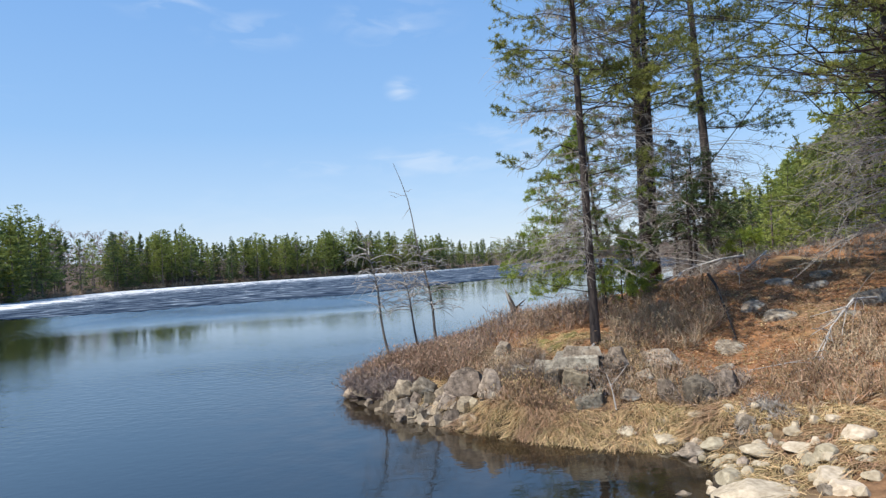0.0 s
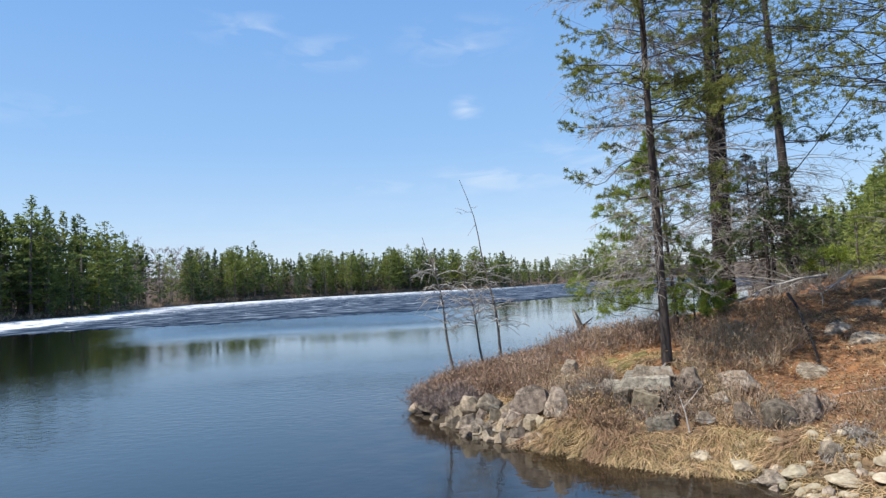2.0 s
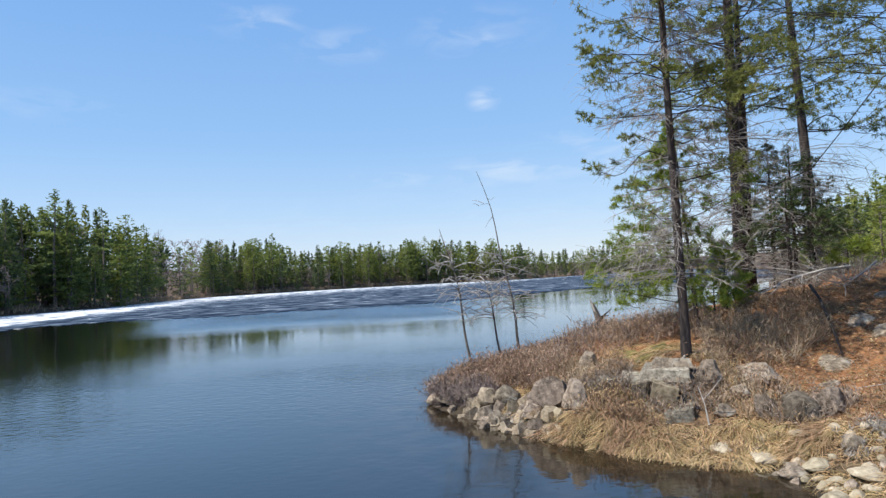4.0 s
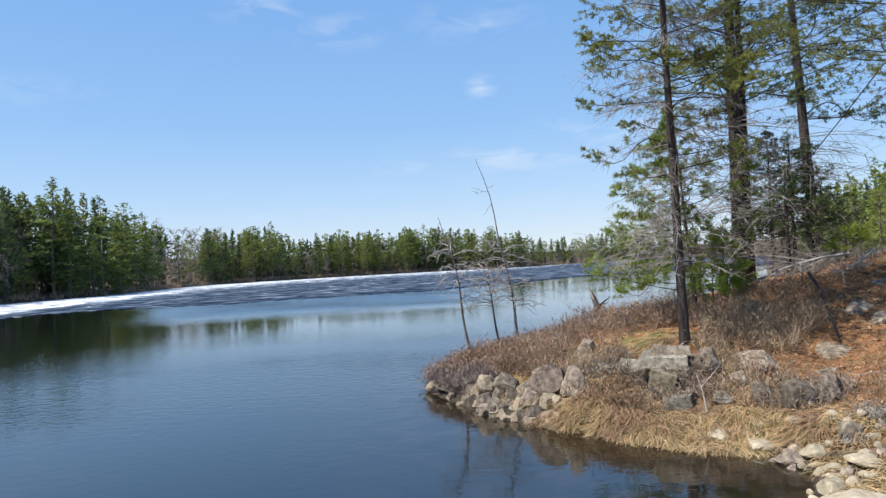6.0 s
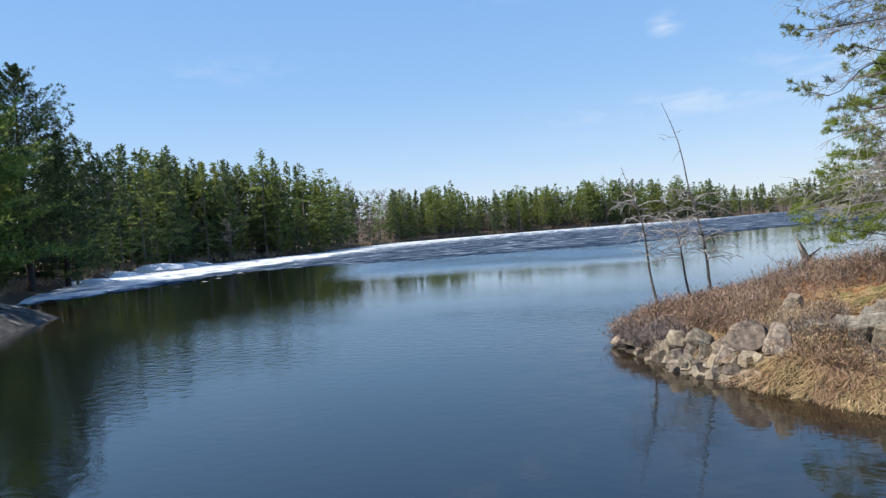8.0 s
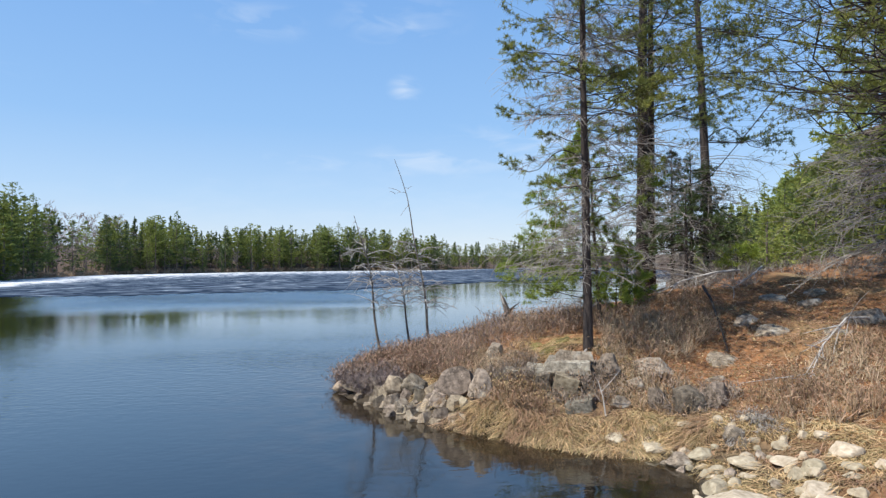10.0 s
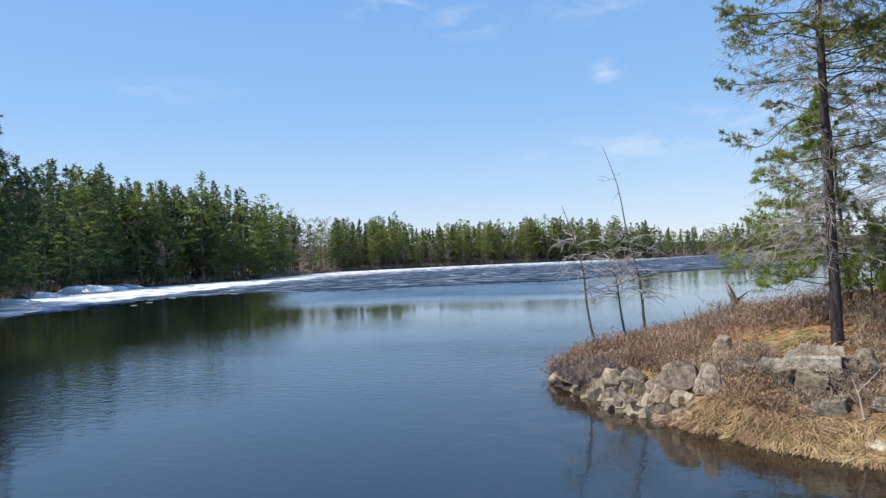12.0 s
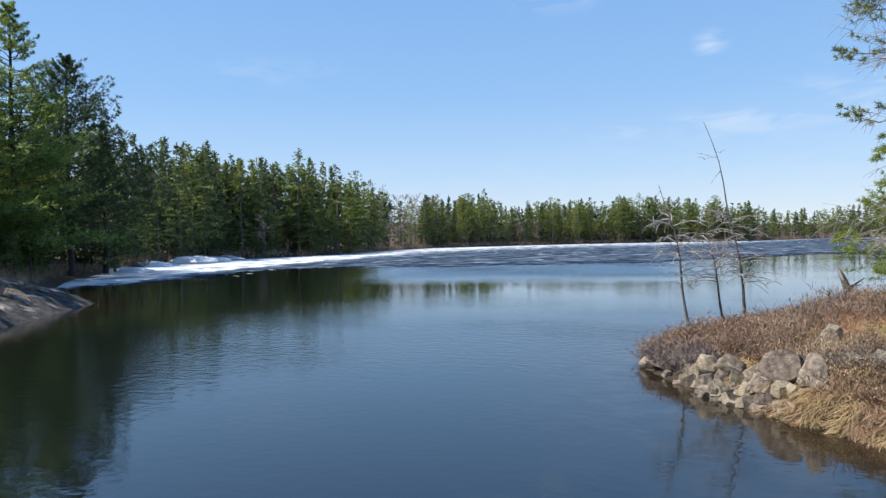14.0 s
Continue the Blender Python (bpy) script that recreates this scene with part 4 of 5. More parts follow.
# the big pines on the opposite bank of the inlet
MID = dict(sides=7, per_limb=22, each=9, needle=0.36, width=0.03, spread=0.55, twigs=4, tip=0.5, stations=(0.45, 1.0), side_reach=0.34, inner=0.3, sag=0.25)
BACK = dict(crown_from=1.5, reach=4.4, whorl=0.6, limbs=5, rise=0.2, shape=0.7)
# pines past bearing -62 stand out of view, added to shade the outcrop
for n, (bb, d, top, spec) in enumerate([(-52.5, 45, 17.4, dict(crown_from=1.6, reach=5.8, whorl=0.7, limbs=7, rise=0.08, shape=0.66)), (-49.0, 52, 14.2, dict(crown_from=2.2, reach=7.2, whorl=0.62, limbs=9, rise=0.28, shape=0.62)),
                                        (-55.1, 43, 16.2, dict(crown_from=1.2, reach=5.8, whorl=0.7, limbs=7, rise=0.08, shape=0.7)), (-58.0, 41, 13.0, dict(crown_from=1.0, reach=4.8, whorl=0.8, limbs=5, rise=0.1, shape=0.8)),
                                        (-46.6, 58, 9.6, dict(crown_from=0.8, reach=4.0, whorl=0.7, limbs=5, rise=0.1, shape=0.9)), (-53.6, 48, 9.0, dict(crown_from=0.6, reach=2.6, whorl=0.6, limbs=5, rise=0.1, shape=0.95)), (-64, 32, 20.0, BACK), (-72, 27, 24.0, BACK), (-82, 24, 26.0, BACK), (-95, 23, 26.0, BACK), (-60.5, 38, 15.0, dict(BACK, reach=4.6))]):
    x, y = polar(bb, d)
    tall = 2.2 + d * math.tan(radians(top)) - float(ground(x, y))
    make_conifer("pine_tree", "tall full green white pine above the granite bank", "tree", dict(seed=40 + n, tall=tall, radius=0.014 * tall + 0.03, **spec, **(dict(MID, each=3, per_limb=5, needle=0.7, width=0.12) if bb < -62 else MID)), bark, needles_dark if n in (1, 4) else needles_lush, group="big pines across the inlet", at=on_ground(x, y))

scrub = Geo()
places, ways = [], []
for _ in range(2600):
    bb = rng.uniform(-44, 26)
    if bb < -27 and rng.random() < 0.75:
        continue
    x, y = polar(bb, shore_at(bb) + rng.uniform(0.6, 5))
    places.append((x, y, float(ground(x, y))))
    ways.append((0, 0, 1.0))
sprays(scrub, rng, places, ways, 12, 1.2, 0.03, 0.5)
tagged(new("shore_scrub", scrub.mesh("shore_scrub", [brush_mat])), "leafless brown scrub along the far bank", "scrub", kind="stuff")


# ---- trees of the point ----
NEAR = dict(sides=10, per_limb=16, each=20, needle=0.09, width=0.0045, spread=0.9, twigs=16, inner=0.4, side_reach=0.8, kink=0.09, dead_reach=1.25, split=True, stations=(0.68, 0.84, 1.0), wander=0.35, tip=0.8)
POINT = "pines on the point"
make_conifer("pine_tree", "slim pine with bare lower branches on a rock ledge", "tree", dict(seed=61, tall=10.5, radius=0.072, crown_from=2.4, dead_from=1.2, reach=1.5, whorl=0.15, limbs=5, rise=0.12, shape=0.4, bare=0.6, lean=(-0.006, 0.004), stout=0.12, **dict(NEAR, per_limb=13, each=18, needle=0.08, width=0.0046, twigs=26, dead_reach=1.2)), bark, needles_pine, group=POINT, at=on_ground(3.38, 9.35))
make_conifer("pine_tree", "thin young pine with yellow-green boughs", "tree", dict(seed=66, tall=3.7, radius=0.04, crown_from=0.55, dead_from=0.4, reach=1.6, whorl=0.2, limbs=4, rise=0.0, shape=0.6, bare=0.18, bias=3.3, lean=(-0.06, 0.01), **dict(NEAR, dead_reach=0.9)), bark, needles_bright, group=POINT, at=on_ground(4.25, 11.1))
make_conifer("pine_tree", "large old pine with a thick dark trunk", "tree", dict(seed=62, tall=15, radius=0.155, crown_from=3.7, dead_from=1.6, reach=2.3, whorl=0.26, limbs=5, rise=0.2, shape=0.4, bare=0.36, lean=(0.016, 0), stout=0.13, **dict(NEAR, each=15, per_limb=14, needle=0.10, width=0.0065, dead_reach=1.8, twigs=20)), bark, needles_pine, group=POINT, at=on_ground(6.58, 14.5))
make_conifer("pine_tree", "pine growing close beside the large old pine", "tree", dict(seed=63, tall=12.5, radius=0.115, crown_from=5.2, dead_from=2.0, reach=1.9, whorl=0.4, limbs=3, rise=0.2, shape=0.5, bare=0.4, lean=(0.010, 0), **dict(NEAR, each=14, needle=0.10, width=0.0065)), bark, needles_pine, group=POINT, at=on_ground(6.90, 14.72))
# the backlit shade of this pine is put into its darker needle colour
make_conifer("pine_tree", "tall dark pine leaning above the slope", "tree", dict(seed=64, tall=15.5, radius=0.165, crown_from=4.2, dead_from=3.0, reach=2.6, whorl=0.36, limbs=4, rise=0.05, shape=0.45, bare=0.35, lean=(-0.03, 0.01), stout=0.12, **dict(NEAR, each=13, needle=0.13, width=0.0085, dead_reach=2.0)), bark, needles_dark, group=POINT, at=on_ground(10.90, 19.0))
make_conifer("pine_tree", "spreading pine with long drooping grey dead branches", "tree", dict(seed=67, tall=12.0, radius=0.19, crown_from=2.9, dead_from=1.3, reach=3.7, whorl=0.19, limbs=5, rise=0.1, shape=0.4, bare=0.24, sag=0.3, stout=0.065, bias=2.9, **dict(NEAR, each=14, needle=0.085, width=0.005, per_limb=14, dead_reach=1.55, twigs=20)), bark, needles_pine, twig_grey, group=POINT, at=on_ground(7.75, 8.35))
SMALL = dict(NEAR, needle=0.075, width=0.0065, per_limb=9, each=10, dead_reach=0.9, twigs=6, split=False)
for x, y, tall, seed in [(7.55, 14.9, 3.4, 65), (7.0, 13.2, 2.2, 68), (7.9, 13.9, 2.7, 69), (8.6, 15.3, 2.2, 70), (7.4, 13.7, 2.9, 84), (8.3, 14.4, 2.3, 85), (7.1, 15.4, 2.6, 86)]:
    make_conifer("spruce_tree", "dark young spruce with dead lower branches", "tree", dict(seed=seed, tall=tall, radius=0.05, crown_from=0.8, dead_from=0.1, reach=1.15, whorl=0.14, limbs=5, rise=0.0, droop=0.1, shape=0.95, bare=0.42, **dict(SMALL, dead_reach=1.1, twigs=10)), bark, needles_dark, group="young spruces on the point", at=on_ground(x, y))
for x, y, tall, reach, seed in [(13.6, 14.0, 5.6, 1.9, 75), (14.5, 16.2, 6.5, 2.2, 76), (11.8, 12.4, 10.0, 2.3, 77), (10.4, 11.3, 8.2, 2.2, 79), (17, 21, 5.0, 2.2, 78)]:
    make_conifer("cedar_tree", "dense dark green cedar behind the slope", "tree", dict(seed=seed, tall=tall, radius=0.1, crown_from=0.6, dead_from=0.2, reach=reach, whorl=0.22, limbs=6, rise=0.05, droop=0.1, shape=0.8, bare=0.3, **dict(SMALL, needle=0.17, width=0.022, each=6, per_limb=7)), bark, needles_hill, group="cedars behind the slope", at=on_ground(x, y))
for x, y, tall, seed in [(5.1, 11.9, 1.25, 81), (4.75, 11.6, 0.7, 82), (8.0, 12.9, 0.6, 83)]:
    make_conifer("pine_sapling", "bright green pine sapling with long needles", "sapling", dict(seed=seed, tall=tall, radius=0.02, crown_from=0.12, reach=0.55, whorl=0.12, limbs=5, rise=0.35, shape=0.6, **dict(NEAR, needle=0.11, width=0.006, per_limb=4, split=False)), bark, needles_bright, at=on_ground(x, y))

# ---- dead trees at the tip ----
def dead_tree(x, y, tall, lean, curve, low, high, boughs, seed):
    """A thin bare stem with a thicket of antler-like boughs part of the way up."""
    r = np.random.default_rng(seed)
    ob = clump("dead_tree", *on_ground(x, y), "thin silvery dead tree with bare branches at the water", "tree", "dead trees on the point")
    h = np.linspace(-0.2, tall, 12)
    u = np.clip(h / tall, 0, 1)
    line = np.stack([lean * h + curve * h * u ** 2 + 0.03 * np.sin(h * 3 + seed), 0.03 * np.sin(h * 2.3), h], 1)
    g = Geo()
    tube(g, line, 0.042 * (1 - 0.93 * u ** 0.6) + 0.002, 8)
    part("trunk", g, dead_bark, ob, smooth=True)
    for n in range(boughs):
        z = r.uniform(low, high) if n > 3 else r.uniform(high, tall * 0.95)
        ln = r.uniform(0.3, 0.72) if n > 3 else r.uniform(0.12, 0.3)
        az = r.uniform(0, 2 * np.pi)
        out = np.array([np.cos(az), np.sin(az), 0])
        q = np.array([np.interp(z, h, line[:, 0]), np.interp(z, h, line[:, 1]), z])
        k = np.linspace(0, 1, 7)
        lift = r.uniform(0.0, 0.8)
        p = q + out * ln * k[:, None] + np.array([0, 0, 1]) * (lift * ln * k - 0.42 * ln * k ** 2.2)[:, None] + r.normal(0, 0.1, 3) * ln * (k ** 2)[:, None]
        g = Geo()
        tube(g, p, (0.0115 if n > 3 else 0.006) * (1 - 0.75 * k), 5)
        for _ in range(int(ln * 9)):
            at = r.uniform(0.3, 1)
            o = np.array([np.interp(at, k, p[:, c]) for c in range(3)])
            w = out * r.uniform(0.2, 1) + r.normal(0, 0.5, 3) + [0, 0, 0.15]
            tl = r.uniform(0.12, 0.32)
            kk = np.linspace(0, 1, 4)[:, None]
            tube(g, o + w * tl * kk + np.array([0, 0, -0.3]) * tl * kk ** 2, np.linspace(0.0062, 0.003, 4), 4)
        part("dead_branch", g, dead_wood, ob)


dead_tree(0.42, 13.7, 3.2, -0.10, -0.07, 1.3, 2.6, 34, 71)
dead_tree(1.12, 14.0, 2.25, -0.14, -0.05, 1.1, 2.1, 26, 72)
dead_tree(1.50, 13.85, 4.22, -0.115, -0.066, 1.0, 2.4, 42, 73)


# ---- rocks ----
def rock(x, y, wide, high, material, label, seed, group, name="rock", flat=1.0, deep=0.85, sink=0.22, turn=None, cuts=13, fine=4, boxy=0.72, taper=0.22, bite=(0.5, 0.92), rough=0.6, lie=False):
    """An angular weathered stone, bedded in the ground."""
    r = np.random.default_rng(seed)
    bm = bmesh.new()
    bmesh.ops.create_icosphere(bm, subdivisions=fine, radius=1)
    planes = []
    for _ in range(cuts):
        n = Vector(r.normal(0, 1, 3))
        n.normalize()
        if n.z < -0.1:
            n.z = -n.z
        planes.append((n, r.uniform(*bite)))
    for v in bm.verts:
        p = v.co.copy()
        p = Vector([math.copysign(abs(c) ** boxy, c) for c in p])
        for n, d in planes:
            over = p.dot(n) - d
            if over > 0:
                p -= n * over
        q = p * 2.3 + Vector((seed, 0, 0))
        p += p.normalized() * rough * (0.10 * noise.noise(q) + 0.06 * noise.noise(q * 3.1) + 0.035 * abs(noise.noise(q * 7.3)) - 0.05 * max(0.0, 0.12 - abs(noise.noise(q * 1.7))) / 0.12)
        v.co = p
    lo = min(v.co.z for v in bm.verts)
    hi = max(v.co.z for v in bm.verts)
    wx = max(abs(v.co.x) for v in bm.verts)
    for v in bm.verts:
        w = 1.1 - taper * (v.co.z - lo) / (hi - lo)
        v.co = Vector((v.co.x / wx * wide / 2 * w, v.co.y / wx * wide / 2 * deep * w, (v.co.z - lo) / (hi - lo) * high * flat * (1 + sink) - high * sink))
    me = bpy.data.meshes.new(name)
    bm.to_mesh(me)
    bm.free()
    me.polygons.foreach_set("use_smooth", np.full(len(me.polygons), True))
    me.set_sharp_from_angle(angle=radians(24))
    me.materials.append(material)
    ob = new(name, me)
    ob.matrix_world = pose(x, y, max(float(ground(x, y)), -0.08), r.uniform(-6, 6), r.uniform(-6, 6), r.uniform(-25, 25) if turn is None else turn)
    if lie:
        steep = [float(ground(x + i, y + j) - ground(x - i, y - j)) / 0.5 for i, j in ((0.25, 0), (0, 0.25))]
        ob.matrix_world = pose(x, y, float(ground(x, y)), math.degrees(math.atan(steep[1])), -math.degrees(math.atan(steep[0])), r.uniform(-20, 20))
    return tagged(ob, label, "rock", group)


def block(x, y, z, wide, deep, high, material, label, seed, group, name, turn=0.0, tilt=8.0, corners=5, top=0.85, square=False):
    """A stone split along flat joints: an uneven prism with worn edges and a slanting top."""
    r = np.random.default_rng(seed)
    bm = bmesh.new()
    a = np.sort((np.arange(corners) + r.uniform(-0.28, 0.28, corners)) * 2 * np.pi / corners) + r.uniform(0, 6)
    if square:
        a = np.radians([45, 135, 225, 315]) + r.uniform(-0.22, 0.22, 4)
    low, up = [], []
    slant = r.normal(0, 0.16, 2)
    shift = r.uniform(-0.12, 0.12, 2)
    for k in a:
        c, s = math.cos(k), math.sin(k)
        q = r.uniform(0.82, 1.15) / max(abs(c), abs(s)) ** (0.9 if square else 0.6)
        low.append(bm.verts.new((c * q * wide / 2, s * q * deep / 2, -0.35 * high)))
        t = top * r.uniform(0.85, 1.05)
        up.append(bm.verts.new(((c * q * t + shift[0]) * wide / 2, (s * q * t + shift[1]) * deep / 2, high * (1 + slant[0] * c + slant[1] * s + r.normal(0, 0.05)))))
    bm.faces.new(low[::-1])
    bm.faces.new(up)
    for k in range(corners):
        n = (k + 1) % corners
        bm.faces.new((low[k], low[n], up[n], up[k]))
    small = min(wide, deep, high)
    bmesh.ops.bevel(bm, geom=bm.edges[:] + bm.verts[:], offset=0.045 * small, segments=1, affect="EDGES", profile=0.5)
    bmesh.ops.triangulate(bm, faces=bm.faces[:])
    bmesh.ops.subdivide_edges(bm, edges=[e for e in bm.edges if e.calc_length() > 0.3 * small], cuts=2, use_grid_fill=True)
    bmesh.ops.triangulate(bm, faces=bm.faces[:])
    wear = 2.2 if square else 1.0
    for v in bm.verts:
        q = v.co * (1.6 / small) + Vector((seed * 3.1, 0, 0))
        v.co += small * Vector((noise.noise(q), noise.noise(q + Vector((9, 0, 0))), noise.noise(q + Vector((0, 9, 0))))) * 0.055 * wear
        v.co += small * Vector((noise.noise(q * 3), noise.noise(q * 3 + Vector((9, 0, 0))), noise.noise(q * 3 + Vector((0, 9, 0))))) * 0.04 * wear
    bmesh.ops.recalc_face_normals(bm, faces=bm.faces[:])
    me = bpy.data.meshes.new(name)
    bm.to_mesh(me)
    bm.free()
    me.polygons.foreach_set("use_smooth", np.full(len(me.polygons), True))
    me.set_sharp_from_angle(angle=radians(20))
    me.materials.append(material)
    ob = new(name, me)
    ob.matrix_world = pose(x, y, z, r.uniform(-tilt, tilt), r.uniform(-tilt, tilt), turn)
    return tagged(ob, label, "rock", group)


for n, (x, y, w, h) in enumerate([(0.0, 11.0, 0.62, 0.18), (0.24, 10.75, 0.55, 0.18), (-0.36, 11.35, 0.26, 0.2)]):
    rock(x, y, w, h, granite_mid if n < 2 else granite_tan, "low dark granite shelf at the tip of the point", 100 + n, "", "rock_shelf", deep=1.0)
# x, y, width, depth, height, turn, lean: the split stones piled up against the bank
TIP = [(0.36, 10.2, 0.30, 0.22, 0.22, 40, 20), (0.62, 9.82, 0.26, 0.2, 0.2, 70, 26), (0.42, 9.86, 0.30, 0.2, 0.16, 15, 24), (0.80, 9.6, 0.34, 0.26, 0.2, 30, 14),
       (0.98, 9.58, 0.28, 0.28, 0.24, -35, 18), (0.55, 9.5, 0.28, 0.14, 0.17, 50, 35), (0.70, 9.28, 0.26, 0.2, 0.15, 5, 20), (0.88, 9.2, 0.22, 0.2, 0.16, 80, 24), (1.10, 9.22, 0.34, 0.24, 0.2, -10, 16), (0.52, 9.25, 0.20, 0.16, 0.1, 25, 20),
       (1.28, 8.98, 0.28, 0.22, 0.15, 35, 18), (1.05, 8.92, 0.24, 0.2, 0.13, 60, 22), (0.84, 9.0, 0.2, 0.18, 0.11, -15, 18), (1.22, 8.74, 0.2, 0.16, 0.1, 20, 20), (0.26, 10.36, 0.24, 0.2, 0.15, -30, 18), (1.16, 9.42, 0.2, 0.2, 0.2, 15, 20), (0.24, 10.05, 0.22, 0.16, 0.12, 55, 22), (0.38, 9.62, 0.24, 0.16, 0.1, 10, 24),
       (0.66, 9.08, 0.16, 0.12, 0.09, 30, 26), (0.98, 8.82, 0.18, 0.14, 0.1, -40, 22), (0.72, 9.44, 0.2, 0.14, 0.14, 75, 30), (0.92, 9.36, 0.24, 0.16, 0.2, -20, 34), (0.3, 9.84, 0.16, 0.13, 0.1, 5, 24), (1.14, 9.06, 0.2, 0.14, 0.12, 48, 30), (0.14, 10.2, 0.2, 0.15, 0.1, -12, 20), (1.36, 8.72, 0.16, 0.14, 0.1, 66, 22)]
for n, (x, y, w, d, h, turn, tilt) in enumerate(TIP):
    x, y = x + 0.05, y + 0.02
    block(x, y, max(float(ground(x, y)), -0.04) - 0.03, w * 1.25, d * 1.3, h * 0.8, granite_mid if n % 5 == 1 else granite if n % 3 == 2 else granite_tan, "broken angular tan stone piled at the water's edge", 100 + n, "broken stones at the tip", "rock", turn=turn, tilt=tilt, corners=4 + n % 3, top=0.78)
rock(0.54, 10.12, 0.36, 0.30, granite_tan, "split tan boulder leaning on the tip of the point", 561, "boulders on the point", "boulder", cuts=13, boxy=0.95, bite=(0.5, 0.82), taper=0.1, deep=0.9, turn=15, sink=0.15, rough=0.5)
rock(0.80, 10.0, 0.40, 0.29, granite, "split grey boulder leaning on the tip of the point", 563, "boulders on the point", "boulder", cuts=13, boxy=0.95, bite=(0.5, 0.82), taper=0.1, deep=0.8, turn=-25, sink=0.15, rough=0.5)
rock(1.36, 9.36, 0.60, 0.46, granite_mid, "large rounded dark grey boulder at the water", 545, "boulders on the point", "boulder", cuts=12, boxy=0.95, bite=(0.5, 0.84), taper=-0.14, deep=0.95, turn=24, sink=0.1, rough=0.45)
rock(1.66, 8.92, 0.36, 0.44, granite, "upright streaked grey granite slab beside the boulder", 552, "boulders on the point", "boulder", cuts=12, boxy=0.85, bite=(0.5, 0.8), taper=0.12, deep=0.65, turn=-28, sink=0.1, rough=0.45)
BOULDERS = [(2.2, 10.5, 0.46, 0.36), (2.46, 10.3, 0.42, 0.16), (4.11, 7.8, 0.56, 0.32), (4.45, 7.72, 0.44, 0.30), (3.82, 7.98, 0.25, 0.27), (4.1, 8.8, 0.62, 0.26), (3.46, 8.75, 0.44, 0.3), (3.37, 8.18, 0.30, 0.14), (2.3, 9.7, 0.3, 0.1), (3.75, 8.5, 0.3, 0.16)]
for n, (x, y, w, h) in enumerate(BOULDERS):
    rock(x, y, w, h, (granite, granite, granite_mid, granite_mid, granite_mid, granite, granite_mid, granite, granite, granite)[n], "large weathered grey granite boulder in the dry brush" if w > 0.4 else "grey granite stone in the dry brush", 140 + n, "boulders on the point", "boulder" if w > 0.4 else "rock", cuts=14, boxy=0.88, bite=(0.5, 0.84), rough=0.5)
# the cracked ledge: blocks stacked under the pine, each at its own height
LEDGE = [(2.84, 9.02, 0.58, 0.80, 0.60, 0.13, -16, granite_lichen), (2.93, 8.97, 0.72, 0.70, 0.55, 0.12, -22, granite_lichen), (3.0, 9.05, 0.83, 0.56, 0.50, 0.10, -10, granite), (2.52, 9.2, 0.60, 0.42, 0.36, 0.11, -12, granite_lichen), (2.82, 8.64, 0.38, 0.46, 0.42, 0.27, -17, granite_tan),
         (2.84, 8.3, 0.10, 0.48, 0.42, 0.29, -20, granite_lichen), (3.28, 8.86, 0.44, 0.36, 0.42, 0.30, -30, granite_mid), (3.46, 8.98, 0.5, 0.3, 0.3, 0.24, 14, granite), (2.5, 8.82, 0.42, 0.26, 0.3, 0.22, -8, granite_mid), (3.1, 8.56, 0.26, 0.24, 0.3, 0.26, -24, granite_mid), (2.98, 8.84, 0.34, 0.6, 0.4, 0.26, -6, granite_mid), (2.66, 8.9, 0.44, 0.36, 0.4, 0.2, 10, granite), (2.3, 9.36, 0.58, 0.34, 0.3, 0.08, 20, granite_lichen), (2.62, 8.5, 0.2, 0.26, 0.3, 0.2, -30, granite)]
for n, (x, y, z, w, d, h, turn, mat) in enumerate(LEDGE):
    block(x, y, z, w, d, h, mat, "stacked block of the cracked granite ledge under the pine", 160 + n, "ledge blocks", "ledge_block", turn=turn, tilt=7, corners=4, top=0.9, square=True)
BEACH = [(3.05, 7.46, 0.30, 0.18), (3.35, 7.15, 0.36, 0.17), (3.09, 7.15, 0.18, 0.09), (3.42, 6.66, 0.28, 0.28), (3.67, 6.63, 0.36, 0.22), (4.08, 6.7, 0.24, 0.3), (3.92, 7.36, 0.32, 0.14), (3.54, 7.53, 0.22, 0.12), (3.89, 6.12, 0.40, 0.16), (4.13, 5.87, 0.32, 0.10),
         (4.10, 5.48, 0.26, 0.26), (3.98, 5.52, 0.2, 0.18), (4.59, 5.65, 0.32, 0.24), (3.91, 5.15, 0.42, 0.20), (3.28, 5.28, 0.72, 0.22), (2.84, 5.66, 0.26, 0.18)]
BEACH_SMALL = [(3.32, 5.76, 0.30, 0.20), (3.60, 6.18, 0.22, 0.14), (4.40, 5.33, 0.20, 0.12), (4.29, 5.2, 0.18, 0.10), (3.80, 4.88, 0.34, 0.14), (4.13, 4.94, 0.18, 0.14), (4.33, 6.22, 0.20, 0.15), (3.81, 5.58, 0.14, 0.09), (3.55, 6.41, 0.14, 0.10), (3.87, 7.18, 0.18, 0.10),
               (3.5, 6.0, 0.15, 0.1), (3.7, 5.85, 0.16, 0.1), (4.6, 5.2, 0.2, 0.12), (4.7, 6.1, 0.18, 0.12), (3.45, 5.95, 0.12, 0.1), (4.2, 6.5, 0.15, 0.1), (3.7, 7.0, 0.14, 0.08), (3.3, 7.4, 0.14, 0.08)]
for n, (x, y, w, h) in enumerate(BEACH + BEACH_SMALL):
    rock(x, y, w, h * 0.5, granite_pale if n not in (3, 5, 15) else granite, "pale rounded stone on the gravelly shore" if w > 0.25 else "small pale stone on the gravelly shore", 200 + n, "shore stones", cuts=10, fine=4 if w > 0.25 else 3)
